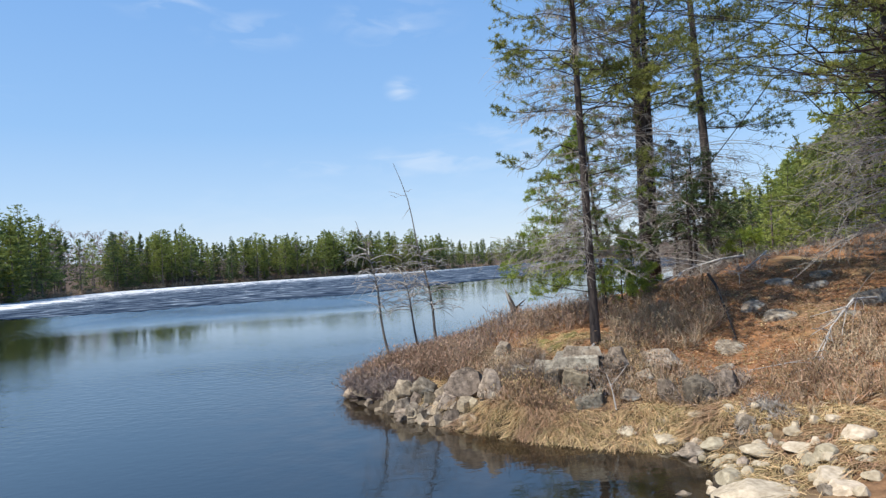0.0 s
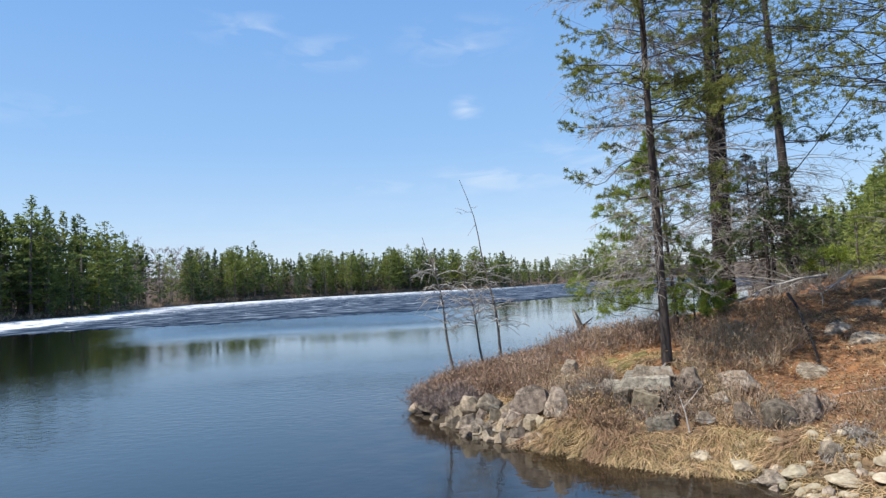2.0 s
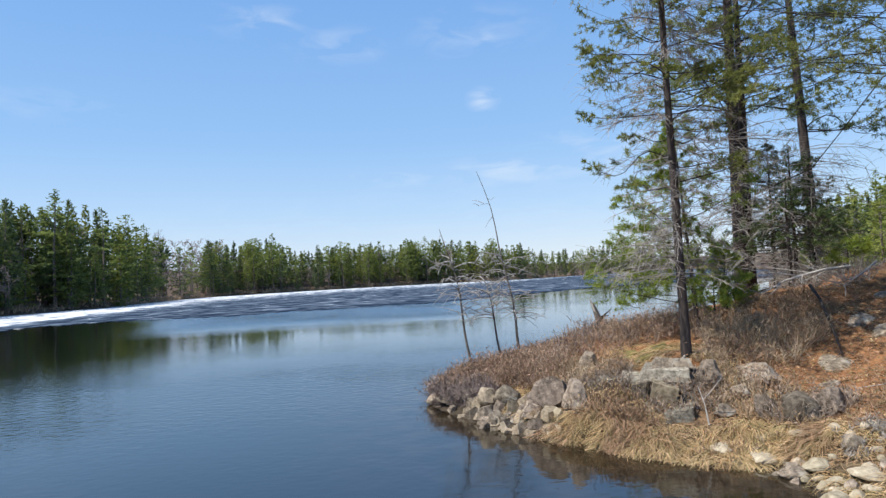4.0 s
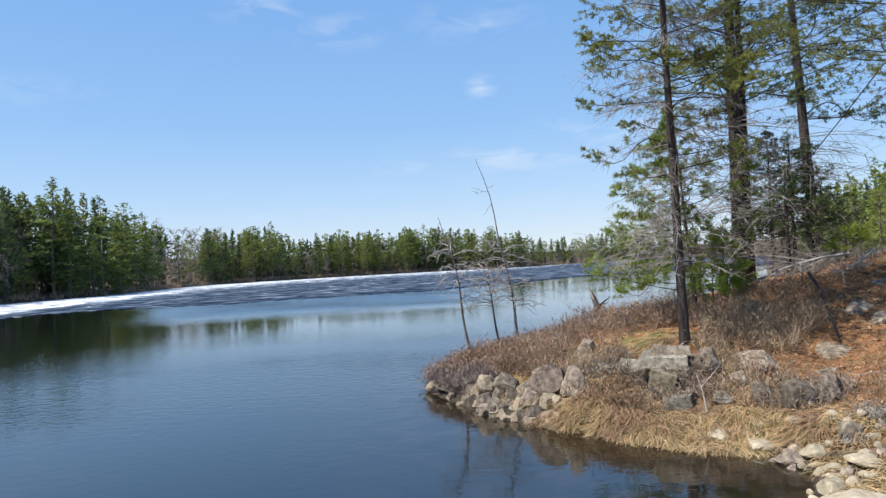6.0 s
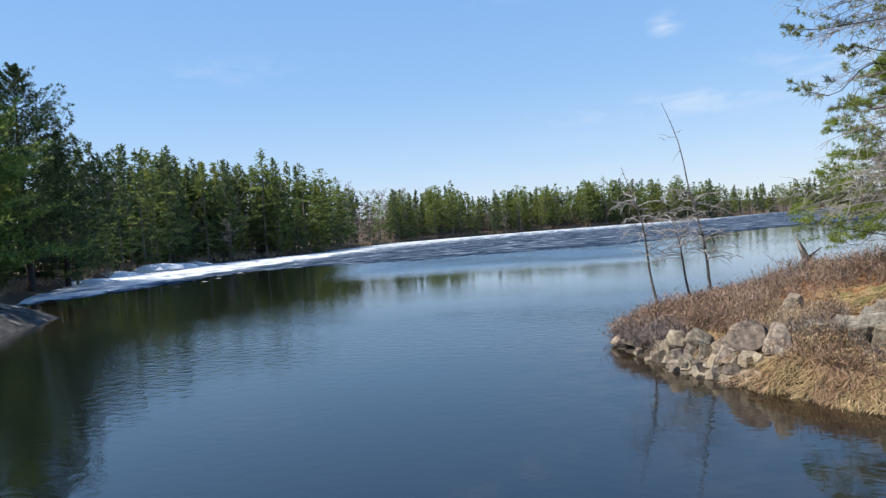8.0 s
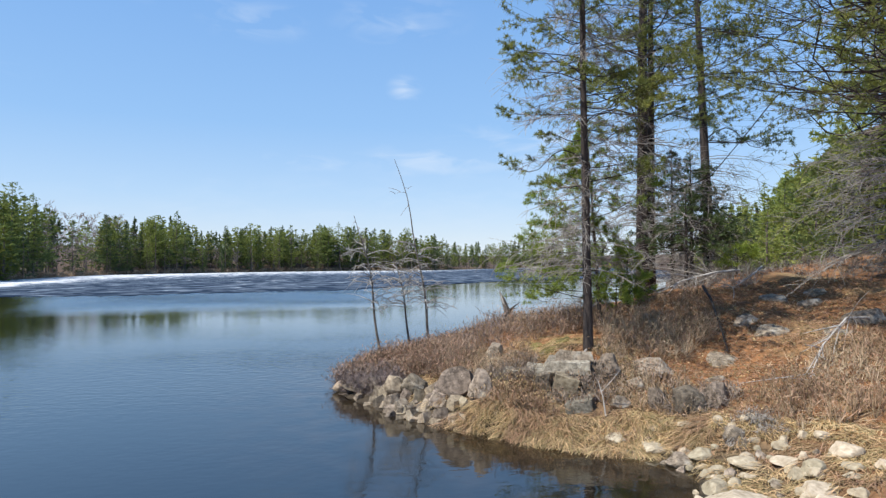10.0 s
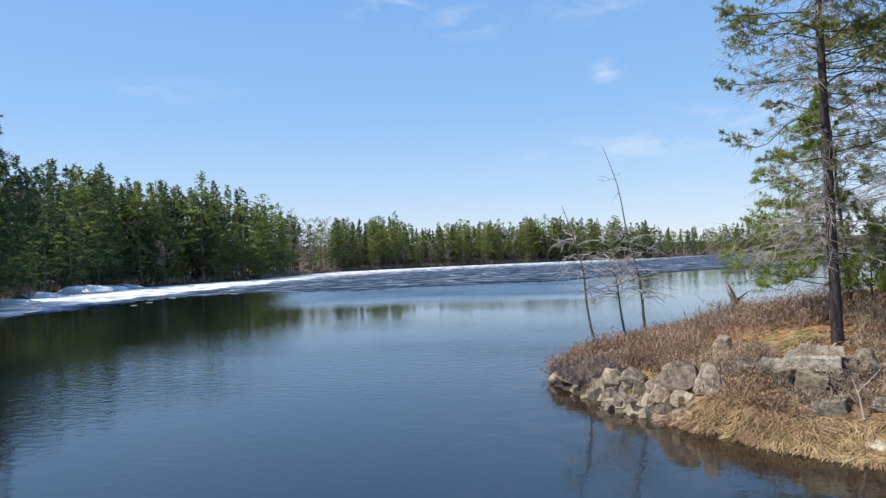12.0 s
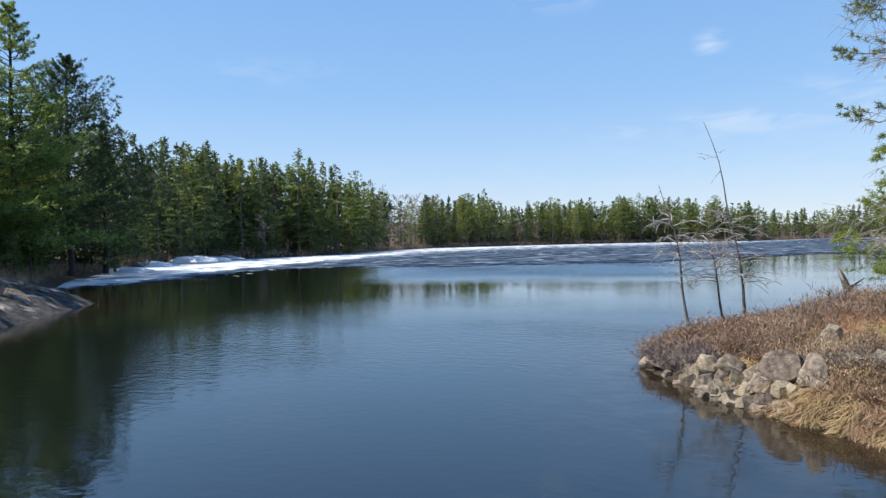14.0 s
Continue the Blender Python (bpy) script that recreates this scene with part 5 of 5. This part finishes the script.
for n, (x, y, w, h) in enumerate([(6.38, 9.54, 0.7, 0.07), (6.39, 10.15, 0.5, 0.06), (7.57, 11.06, 0.55, 0.07), (5.46, 9.2, 1.0, 0.045), (7.96, 10.71, 0.55, 0.1), (7.93, 9.39, 0.7, 0.2), (8.40, 10.98, 0.5, 0.07), (7.09, 8.85, 0.42, 0.05), (5.0, 8.6, 0.35, 0.06)]):
    rock(x, y, w, h, granite, "flat grey granite slab among orange needles", 260 + n, "slabs on the slope", "rock_slab", sink=1.6, cuts=5, lie=True)


# ---- brush and grass ----
def inside(poly, x, y):
    hit = np.zeros(x.shape, bool)
    for (ax, ay), (bx, by) in zip(poly, poly[1:] + poly[:1]):
        if ay != by:
            hit ^= ((ay > y) != (by > y)) & (x < (bx - ax) * (y - ay) / (by - ay) + ax)
    return hit


def scatter(rng, poly, count, dry=0.08):
    """Random places on the ground within an outline, off the water."""
    xs, ys = [p[0] for p in poly], [p[1] for p in poly]
    got = np.zeros((0, 3))
    while len(got) < count:
        x, y = rng.uniform(min(xs), max(xs), count), rng.uniform(min(ys), max(ys), count)
        ok = inside(poly, x, y) & (shore(x, y) > dry)
        x, y = x[ok], y[ok]
        got = np.concatenate([got, np.stack([x, y, ground(x, y)], 1)])
    return got[:count]


def brush(name, label, seed, poly, count, high, stems, mat, leaves=0, leaf_m=None, lean=0.4, dry=0.08, on=None):
    r = np.random.default_rng(seed)
    wood, leaf = Geo(), Geo()
    at = scatter(r, poly, count, dry)
    if on:
        at[:, 2] = on(at[:, 0], at[:, 1])
    tilt = np.stack([r.normal(0, 0.25, count), r.normal(0, 0.25, count), np.ones(count)], 1)
    tall = r.uniform(0.45, 1.25, count) * (0.75 + 0.35 * np.sin(at[:, 0] * 2.7) * np.sin(at[:, 1] * 2.1))
    sprays(wood, r, at, tilt, stems, high, 0.005, lean, sizes=tall)
    for k in (0.45, 0.7):
        offs = r.normal(0, 0.35 * high * k, (count, 3)) * [1, 1, 0.25]
        sprays(wood, r, at + offs + tilt * high * k * tall[:, None], tilt * 0.8, stems // 2, high * 0.38, 0.0042, 0.7)
    ob = tagged(new(name, wood.mesh(name, [mat])), label, "shrubs", kind="stuff")
    if leaves:
        spots = np.repeat(at, leaves, 0) + np.repeat(tilt, leaves, 0) * high * r.uniform(0.4, 1.05, (count * leaves, 1)) * np.repeat(tall, leaves)[:, None] + r.normal(0, 0.3 * high, (count * leaves, 3)) * [1, 1, 0.3]
        sprays(leaf, r, spots, np.tile([0, 0, 1.0], (len(spots), 1)), 1, 0.045, 0.009, 0.55)
        tagged(part("dry_leaves", leaf, leaf_m, ob), kind="stuff")
    return ob


def straw_grass(name, label, seed, poly, count, long, mat, flow=(-0.5, -0.8), dry=0.02, width=0.0034):
    """Bent dry grass blades, lying over towards the water."""
    r = np.random.default_rng(seed)
    p = scatter(r, poly, count * 2, dry)
    tuft = np.sin(p[:, 0] * 9 + 2 * np.sin(p[:, 1] * 5)) * np.sin(p[:, 1] * 8 + 2 * np.sin(p[:, 0] * 4)) + r.normal(0, 0.45, count * 2)
    p = p[np.argsort(-tuft)[:count]]
    ln = long * r.uniform(0.5, 1.2, (count, 1))
    swirl = np.sin(p[:, 0] * 3.1 + 1.3 * np.sin(p[:, 1] * 2.3)) * 1.3 + np.sin(p[:, 1] * 4.7 + p[:, 0]) * 0.7 + r.normal(0, 1.9, count) + math.atan2(flow[1], flow[0])
    az = np.stack([np.cos(swirl), np.sin(swirl), np.zeros(count)], 1)
    up = np.array([0, 0, 1.0])
    rise = r.uniform(0.02, 0.3, (count, 1)) * (1 + 0.5 * np.sin(p[:, :1] * 6) * np.sin(p[:, 1:2] * 5))
    a = p
    b = p + az * ln * 0.35 + up * ln * rise * 0.45
    c = b + az * ln * 0.35 + up * ln * (rise * 0.25 - 0.12)
    d = c + az * ln * 0.28 - up * ln * 0.16
    side = np.stack([-az[:, 1], az[:, 0], r.normal(0, 0.4, count)], 1) * width
    ring = np.stack([a - side, a + side, b - side, b + side, c - side * 0.7, c + side * 0.7, d], 1)
    base = np.arange(count)[:, None] * 7
    geo = Geo()
    geo.add(ring.reshape(-1, 3), np.concatenate([base + t for t in ([0, 1, 3], [0, 3, 2], [2, 3, 5], [2, 5, 4], [4, 5, 6])]))
    return tagged(new(name, geo.mesh(name, [mat])), label, "grass", kind="stuff")


RIDGE = [(-0.45, 11.4), (0.2, 10.9), (0.7, 10.55), (1.2, 10.3), (1.75, 10.4), (1.95, 11.2), (1.9, 12.5), (2.0, 15.2), (0.4, 14.2), (-0.4, 13)]
brush("leatherleaf_brush", "dense rust-red leafless brush covering the ridge", 301, RIDGE, 1500, 0.40, 11, brush_red, 6, leaf_m=leaf_red, lean=0.3)
brush("leatherleaf_brush", "red-brown brush with pale tips round the stump", 313, [(2.1, 11.4), (3.0, 11.0), (4.4, 10.6), (4.8, 11.4), (4.6, 12.6), (4.2, 16.2), (2.1, 15.2), (2.0, 12.6)], 900, 0.42, 10, brush_red, 7, leaf_m=leaf_mat, lean=0.35)
brush("grey_brush", "tall pale bare twigs standing above the ridge brush", 316, [(0.9, 11.6), (1.9, 11.0), (3.2, 11.0), (4.4, 11.2), (4.2, 12.8), (2.4, 13.4), (1.2, 13.0)], 150, 0.56, 6, twig_purple, 3, leaf_m=straw, lean=0.25)
brush("grey_brush", "grey-brown bare twigs on the hollow of the point", 314, [(1.4, 10.2), (1.9, 9.5), (2.5, 9.35), (2.6, 9.9), (2.0, 11.2), (1.8, 10.8)], 420, 0.34, 11, brush_mat, 3, leaf_m=leaf_mat)
brush("grey_brush", "purple-grey tangled twigs hanging over the tip", 302, [(-0.45, 11.2), (0.05, 10.55), (0.45, 10.3), (0.65, 10.5), (0.5, 11.2), (-0.4, 11.8)], 900, 0.32, 12, twig_purple, lean=0.9)
brush("grey_brush", "grey-brown bare twigs between the boulders", 303, [(1.65, 9.3), (2.4, 8.9), (2.6, 9.4), (2.0, 10.2), (1.6, 9.9)], 220, 0.3, 10, twig_brown)
brush("brown_brush", "brown leafless brush below the young spruces", 304, [(3.6, 9.2), (4.6, 9.2), (5.8, 9.9), (6.2, 11.2), (5.2, 11.6), (4.2, 10.8)], 420, 0.36, 10, brush_mat, 4, leaf_m=leaf_mat)
brush("brown_brush", "sparse brown brush along the foot of the slope", 305, [(4.3, 6.2), (6, 6.4), (7.8, 7.0), (7.4, 8.4), (5.6, 8.2), (4.7, 7.3)], 380, 0.34, 9, brush_mat, 6, leaf_m=leaf_mat)
brush("brown_brush", "sparse brown brush around the granite ledge", 306, [(3.25, 8.3), (3.6, 8.0), (4.4, 8.2), (4.2, 9.2), (3.5, 9.2)], 150, 0.26, 9, brush_mat, 4, leaf_m=leaf_mat)
brush("grey_brush", "grey-brown twigs growing out of the ledge", 315, [(2.45, 8.6), (2.7, 8.2), (3.2, 8.2), (3.5, 8.5), (3.45, 8.9), (3.1, 8.7), (2.6, 8.8)], 150, 0.32, 9, twig_brown, 3, leaf_m=leaf_mat, lean=0.7)
brush("grey_brush", "grey twigs tangled over the boulders", 312, [(3.8, 7.55), (4.6, 7.4), (4.9, 7.9), (4.3, 8.2), (3.8, 8.0)], 90, 0.3, 9, twig_brown, lean=0.9)
brush("grey_brush", "dark grey twigs among the shore stones", 307, [(3.9, 6.5), (4.5, 6.4), (4.7, 7.0), (4.2, 7.0)], 45, 0.22, 12, twig_grey, lean=0.8)
brush("grey_brush", "tangle of grey dead branches under the spruces", 308, [(6.0, 11.6), (7.4, 11.5), (8.6, 12.6), (8.2, 13.6), (6.6, 13.2)], 120, 0.4, 9, twig_grey, lean=0.9)
brush("grey_brush", "grey leafless thicket along the top of the slope", 309, [(8.6, 11.4), (10.5, 10.8), (12.5, 12), (12, 16), (9.0, 14.5)], 110, 0.45, 9, twig_grey, lean=0.7)
straw_grass("straw_grass", "matted yellow dry grass hanging over the bank", 321, [(1.2, 8.3), (1.6, 7.65), (2.0, 7.22), (2.8, 7.16), (3.3, 6.95), (3.9, 6.9), (4.4, 7.3), (3.8, 7.9), (3.0, 8.05), (2.4, 8.25), (1.95, 8.85), (1.5, 8.85)], 13500, 0.36, straw, dry=0.0, width=0.0032)
straw_grass("straw_grass", "brown dead grass trailing into the water", 327, [(0.95, 8.8), (1.3, 8.48), (1.65, 8.2), (2.0, 7.78), (2.6, 7.25), (3.3, 6.95), (3.3, 7.2), (2.7, 7.5), (2.2, 7.9), (1.8, 8.4), (1.4, 8.8)], 2600, 0.26, brush_tan, dry=-0.03, width=0.0034)
brush("dry_stalks", "dry brown stalks standing in the matted grass", 310, [(1.3, 8.3), (2.0, 7.5), (2.8, 7.3), (4.2, 7.2), (4.2, 8.0), (3.0, 8.3), (1.9, 9.0)], 330, 0.18, 7, brush_tan, lean=1.0)
brush("brown_brush", "brown dry brush above the matted grass", 311, [(1.6, 8.75), (2.2, 8.15), (2.5, 8.0), (2.5, 8.7), (2.2, 9.3), (1.8, 9.5)], 200, 0.24, 10, brush_mat, 4, leaf_m=straw, lean=0.7)
straw_grass("straw_grass", "tufts of yellow grass between the tip boulders", 325, [(0.75, 9.75), (1.1, 9.2), (1.5, 9.0), (1.7, 9.5), (1.2, 10.0)], 1500, 0.3, straw)
straw_grass("straw_grass", "patches of yellow dry grass among brush", 322, [(0.6, 10.3), (1.3, 9.6), (2.2, 9.0), (2.6, 9.6), (4.6, 8.4), (4.2, 9.6), (2.5, 10.8), (1.0, 11)], 4200, 0.27, straw)
straw_grass("straw_grass", "thin yellow dry grass between shore stones", 323, [(3.3, 5.0), (5.4, 4.8), (5.6, 6.4), (4.4, 7.0), (3.6, 6.6)], 6000, 0.26, straw)
straw_grass("straw_grass", "scattered dry grass and pine needles on the slope", 324, [(4.5, 7.0), (7.5, 7.0), (9.5, 11.2), (6.2, 11.5), (4.5, 9.0)], 6000, 0.24, leaf_mat)


def litter_scraps(name, label, seed, poly, count, mat, long=0.06, width=0.012):
    r = np.random.default_rng(seed)
    p = scatter(r, poly, count)
    geo = Geo()
    sprays(geo, r, p + [0, 0, 0.012], np.stack([r.normal(0, 1, count), r.normal(0, 1, count), np.full(count, 0.25)], 1), 1, long, width, 0.15)
    return tagged(new(name, geo.mesh(name, [mat])), label, "leaf litter", kind="stuff")


litter_scraps("fallen_leaves", "pale fallen leaves strewn over the needle litter", 331, [(3.6, 6.5), (7.8, 6.6), (10, 12), (6.2, 11.8), (4.4, 9.4)], 5000, straw, 0.05, 0.013)
litter_scraps("fallen_needles", "orange fallen pine needles in drifts", 332, [(4.2, 7.0), (7.8, 6.8), (10, 12), (6.2, 11.8), (4.4, 9.4)], 9000, leaf_mat, 0.10, 0.005)


# ---- fallen wood ----
def fallen(name, label, points, radius, mat, forks=0, seed=0, fork_long=0.4):
    r = np.random.default_rng(seed)
    p = np.array([(x, y, float(ground(x, y)) + up) for x, y, up in points])
    ob = clump(name, *p[0], label, "branch")
    stem = Geo()
    tube(stem, p - p[0], np.linspace(radius, radius * 0.3, len(p)), 7)
    part("stem", stem, mat, ob, smooth=True)
    for _ in range(forks):
        k = r.uniform(0.2, 1) * (len(p) - 1)
        q = np.array([np.interp(k, np.arange(len(p)), p[:, c]) for c in range(3)]) - p[0]
        w = p[-1] - p[0]
        w = w / np.linalg.norm(w) + r.normal(0, 0.5, 3) + [0, 0, 0.25]
        g = Geo()
        kk = np.linspace(0, 1, 5)[:, None]
        tube(g, q + w * fork_long * r.uniform(0.5, 1.1) * kk + r.normal(0, 0.08, 3) * kk ** 2, np.linspace(radius * 0.45, 0.003, 5), 5)
        part("twig", g, mat, ob)
    return ob


fallen("fallen_branch", "dark fallen branch leaning down the slope", [(6.15, 11.0, 0.30), (5.95, 10.4, 0.34), (5.75, 9.8, 0.22), (5.6, 9.3, 0.02)], 0.028, bark, 4, 1, 0.25)
fallen("dead_bough", "silvery dead bough lying in the brush", [(7.3, 8.5, 0.30), (6.7, 8.2, 0.42), (6.1, 7.9, 0.30), (5.65, 7.6, 0.06)], 0.017, dead_wood, 24, 2, 0.55)
fallen("dead_bough", "bleached dead bough under the spruces", [(7.6, 12.2, 0.25), (6.9, 11.9, 0.32), (6.1, 11.7, 0.2), (5.5, 11.6, 0.05)], 0.03, dead_wood, 12, 3, 0.6)
fallen("dead_bough", "bleached dead bough under the spruces", [(7.9, 11.9, 0.35), (7.4, 11.5, 0.3), (6.9, 11.3, 0.12)], 0.025, dead_wood, 10, 4, 0.5)
fallen("root", "pale bare root beside the pine", [(3.3, 9.2, 0.08), (3.1, 9.05, 0.07), (2.85, 9.0, 0.05), (2.7, 8.95, 0.02)], 0.013, dead_wood, 1, 5, 0.2)
fallen("dead_stick", "pale dead stick leaning on the ledge", [(3.12, 8.0, 0.02), (3.10, 8.05, 0.25), (3.06, 8.12, 0.42)], 0.012, dead_wood, 1, 6, 0.15)
stump = clump("stump", 2.95, 13.0, float(ground(2.95, 13.0)) + 0.06, "broken grey stump standing in the brush", "stump")
g = Geo()
tube(g, [(0.12, 0, -0.1), (0.06, 0, 0.25), (-0.02, 0, 0.5), (-0.08, 0, 0.66), (-0.11, 0, 0.74)], [0.10, 0.075, 0.055, 0.035, 0.006], 9)
part("stem", g, dead_bark, stump)
g = Geo()
tube(g, [(-0.03, -0.02, 0.5), (-0.09, -0.01, 0.66), (-0.14, 0.0, 0.8)], [0.034, 0.026, 0.005], 7)
part("tip", g, dead_wood, stump, "bleached splintered tip")
for k in range(3):
    g = Geo()
    tube(g, [(0.05, 0.02 * k, 0.1), (0.08 + 0.02 * k, 0.02 * k, 0.4), (0.20 + 0.05 * k, 0.02, 0.30 + 0.12 * k)], [0.03, 0.022, 0.006], 6)
    part("splinter", g, bark, stump)

straw_grass("straw_grass", "thin dry grass round the granite ledge", 326, [(2.2, 9.0), (2.5, 8.5), (3.5, 8.2), (3.9, 8.9), (3.7, 9.7), (2.9, 9.9), (2.4, 9.6)], 2200, 0.2, straw)
straw_grass("straw_grass", "short dry grass over the bare ground behind the ledge", 329, [(1.9, 10.2), (2.4, 9.4), (3.6, 9.4), (4.0, 10.3), (3.4, 11.2), (2.2, 11.2)], 2200, 0.17, straw)
# moss cushions behind the ledge
for n, (x, y, w) in enumerate([(2.9, 9.75, 0.34), (3.2, 10.1, 0.3), (2.55, 10.0, 0.26), (2.75, 10.5, 0.36), (3.05, 10.35, 0.24), (2.4, 10.65, 0.3), (2.95, 10.75, 0.26), (2.65, 9.65, 0.2), (3.35, 10.4, 0.28)]):
    rock(x, y, w, 0.05, moss, "yellow-green moss cushion between the rocks", 350 + n, "moss cushions", "moss_cushion", sink=0.7, cuts=2, fine=3, lie=True)["category"] = "moss"
straw_grass("straw_grass", "short olive grass between the moss cushions", 328, [(2.2, 9.9), (2.6, 9.5), (3.4, 9.8), (3.6, 10.6), (2.9, 11.1), (2.2, 10.9)], 1600, 0.12, moss_grass)


# ---- the granite bank across the inlet ----
def outcrop_height(x, y):
    s = shore(x, y)
    r = 1.5 * (1 - np.exp(-np.maximum(s, 0) / 2.6)) + np.minimum(s, 0) * 0.4
    r = r + np.clip(s, 0, 1) * (0.07 * np.sin(1.3 * x - 0.9 * y) + 0.04 * np.sin(3.1 * x + 1.7 * y + 1) + 0.05 * np.sin(2.2 * y + 6 * np.sin(x * 0.6)))
    steps = 0.16 * np.clip(s, 0, 1) * (((y * 0.38 + x * 0.62 + 0.35 * np.sin(x * 0.9) + 0.2 * np.sin(y * 2.1)) % 1) ** 3) + 0.10 * np.clip(s, 0, 1) * (((x * 0.9 - y * 0.75 + 0.3 * np.sin(y)) % 1) ** 4)
    fade = np.maximum(0, -28 - x) * 0.3 + np.maximum(0, y - 22) * 0.5 + np.maximum(0, 3 - y) * 0.3 + np.maximum(0, s - 6) * 0.25
    return r + 0.5 * steps - fade


geo, gx, gy = sheet(np.arange(-34, -11, 0.14), np.arange(-1, 26, 0.14), outcrop_height)
tagged(new("rock_outcrop", geo.mesh("rock_outcrop", [outcrop_rock], True)), "smooth sloping granite outcrop at the water, toned dark for shade", "rock", kind="structure")
brush("bank_brush", "rust-brown leafless brush along the inlet bank", 342, [(-36.5, 30.6), (-30, 24), (-27.5, 21.2), (-30, 21), (-36, 27.5), (-42, 36), (-50, 46.5), (-55, 56), (-52.6, 56), (-45.4, 42.4)], 420, 1.1, 12, brush_mat, 6, leaf_m=leaf_mat)
brush("bank_brush", "rust-coloured brush growing on the granite bank", 341, [(-18.3, 11.3), (-18.9, 12.5), (-20.5, 13.9), (-22, 14.2), (-22, 12.6), (-20, 11.5)], 420, 0.5, 12, brush_mat, 6, leaf_m=leaf_mat, on=outcrop_height)

for n, (x, y, z, w, d, h, turn, mat) in enumerate([(-17.3, 11.0, 0.0, 1.7, 1.0, 0.2, 30, granite), (-17.6, 11.0, 0.3, 1.6, 0.9, 0.2, 24, granite_pale), (-17.9, 11.1, 0.6, 1.4, 0.9, 0.2, 35, granite), (-18.1, 11.0, 1.0, 1.5, 0.9, 0.26, 20, granite), (-17.5, 11.7, -0.02, 1.3, 0.7, 0.13, 40, granite),
                                                   (-18.2, 12.8, 0.02, 1.5, 0.7, 0.14, 45, granite), (-19.0, 14.0, 0.02, 1.6, 0.6, 0.13, 42, granite), (-20.2, 15.6, 0.05, 1.8, 0.7, 0.14, 45, granite), (-21.5, 17.3, 0.05, 1.7, 0.8, 0.12, 38, granite), (-22.4, 18.6, 0.1, 1.6, 0.7, 0.12, 42, granite), (-18.6, 12.2, 0.32, 1.2, 0.6, 0.12, 38, granite_pale), (-20.6, 14.4, 0.55, 1.6, 0.6, 0.12, 40, granite)]):
    lie = [float(outcrop_height(np.array(x + i), np.array(y + j)) - outcrop_height(np.array(x - i), np.array(y - j))) / 0.8 for i, j in ((0.4, 0), (0, 0.4))]
    ob = block(x, y, 0, w * 0.8, d, h * 0.7, granite_mid if n % 3 else granite, "thin split granite stone on the dark outcrop", 580 + n, "split stones on the outcrop", "split_stone", corners=5 + n % 3, top=0.8)
    ob.matrix_world = pose(x, y, float(outcrop_height(np.array(x), np.array(y))) + 0.3 * z - 0.03, math.degrees(math.atan(lie[1])), -math.degrees(math.atan(lie[0])), 0)

# ---- snow and loose ice ----
for n, (b, d, w, h) in enumerate([(-43.0, 74, 7, 0.5), (-40.8, 82, 9, 0.9), (-39.2, 88, 8, 0.7), (-45.5, 63, 5, 0.4), (-37.2, 95, 6, 0.4)]):
    x, y = polar(b, d)
    ob = rock(x, y, w, h, snow, "leftover bank of old white snow on the shore", 360 + n, "snow banks", "snow_bank", deep=0.5, sink=0.5, cuts=2)
    ob["category"] = "snow"
for n, (x, y, w) in enumerate([(-30.3, 39.0, 0.9), (-29.0, 40.4, 0.7), (-31.0, 46.2, 1.0), (-27.8, 37.2, 0.6)]):
    ob = rock(x, y, w, 0.008, snow, "thin white floe drifting off the ice edge", 370 + n, "ice floes", "ice_floe", deep=0.3, sink=0.4, turn=-20, cuts=3)
    ob.location.z = 0.0
    ob.rotation_euler = (0, 0, radians(-20))
    ob["category"] = "ice"


# ---- rubble at the foot of the point ----
r = np.random.default_rng(401)
pieces = []
for n in range(5):
    ob = block(0, 0, 0, 0.15, 0.11, 0.09, (granite, granite_pale, granite_mid, granite_mid, granite)[n], "small broken stone lying at the water's edge", 410 + n, "rubble at the point", "stone", tilt=2, corners=4 + n % 3, top=0.7)
    pieces.append([ob, False])
count = 0
while count < 34:
    x, y = r.uniform(-0.5, 1.7), r.uniform(7.9, 11.6)
    s = float(shore(x, y))
    if not -0.12 < s < 0.6:
        continue
    m = pose(x, y, max(float(ground(x, y)), -0.03), r.uniform(-30, 30), r.uniform(-30, 30), r.uniform(0, 360)) @ Matrix.Diagonal((r.uniform(0.5, 1.9), r.uniform(0.5, 1.5), r.uniform(0.5, 1.3), 1))
    pick = pieces[int(r.integers(5))]
    ob = copy_thing(pick[0], m) if pick[1] else pick[0]
    ob.matrix_basis = m
    pick[1] = True
    count += 1

# ---- pebbles on the shore ----
r = np.random.default_rng(402)
pieces = []
for n in range(4):
    ob = rock(0, 0, 0.11, 0.06, (granite_pale, granite_pale, granite, granite_pale)[n], "small pale pebble on the gravelly shore", 430 + n, "shore pebbles", "pebble", cuts=10, fine=2)
    pieces.append([ob, False])
count = 0
while count < 60:
    x, y = r.uniform(2.9, 5.0), r.uniform(4.7, 7.4)
    if not -0.05 < float(shore(x, y)) < 1.2:
        continue
    m = pose(x, y, float(ground(x, y)) + 0.005, r.uniform(-12, 12), r.uniform(-12, 12), r.uniform(0, 360)) @ Matrix.Scale(r.uniform(0.5, 1.5), 4)
    pick = pieces[int(r.integers(4))]
    ob = copy_thing(pick[0], m) if pick[1] else pick[0]
    ob.matrix_basis = m
    pick[1] = True
    count += 1
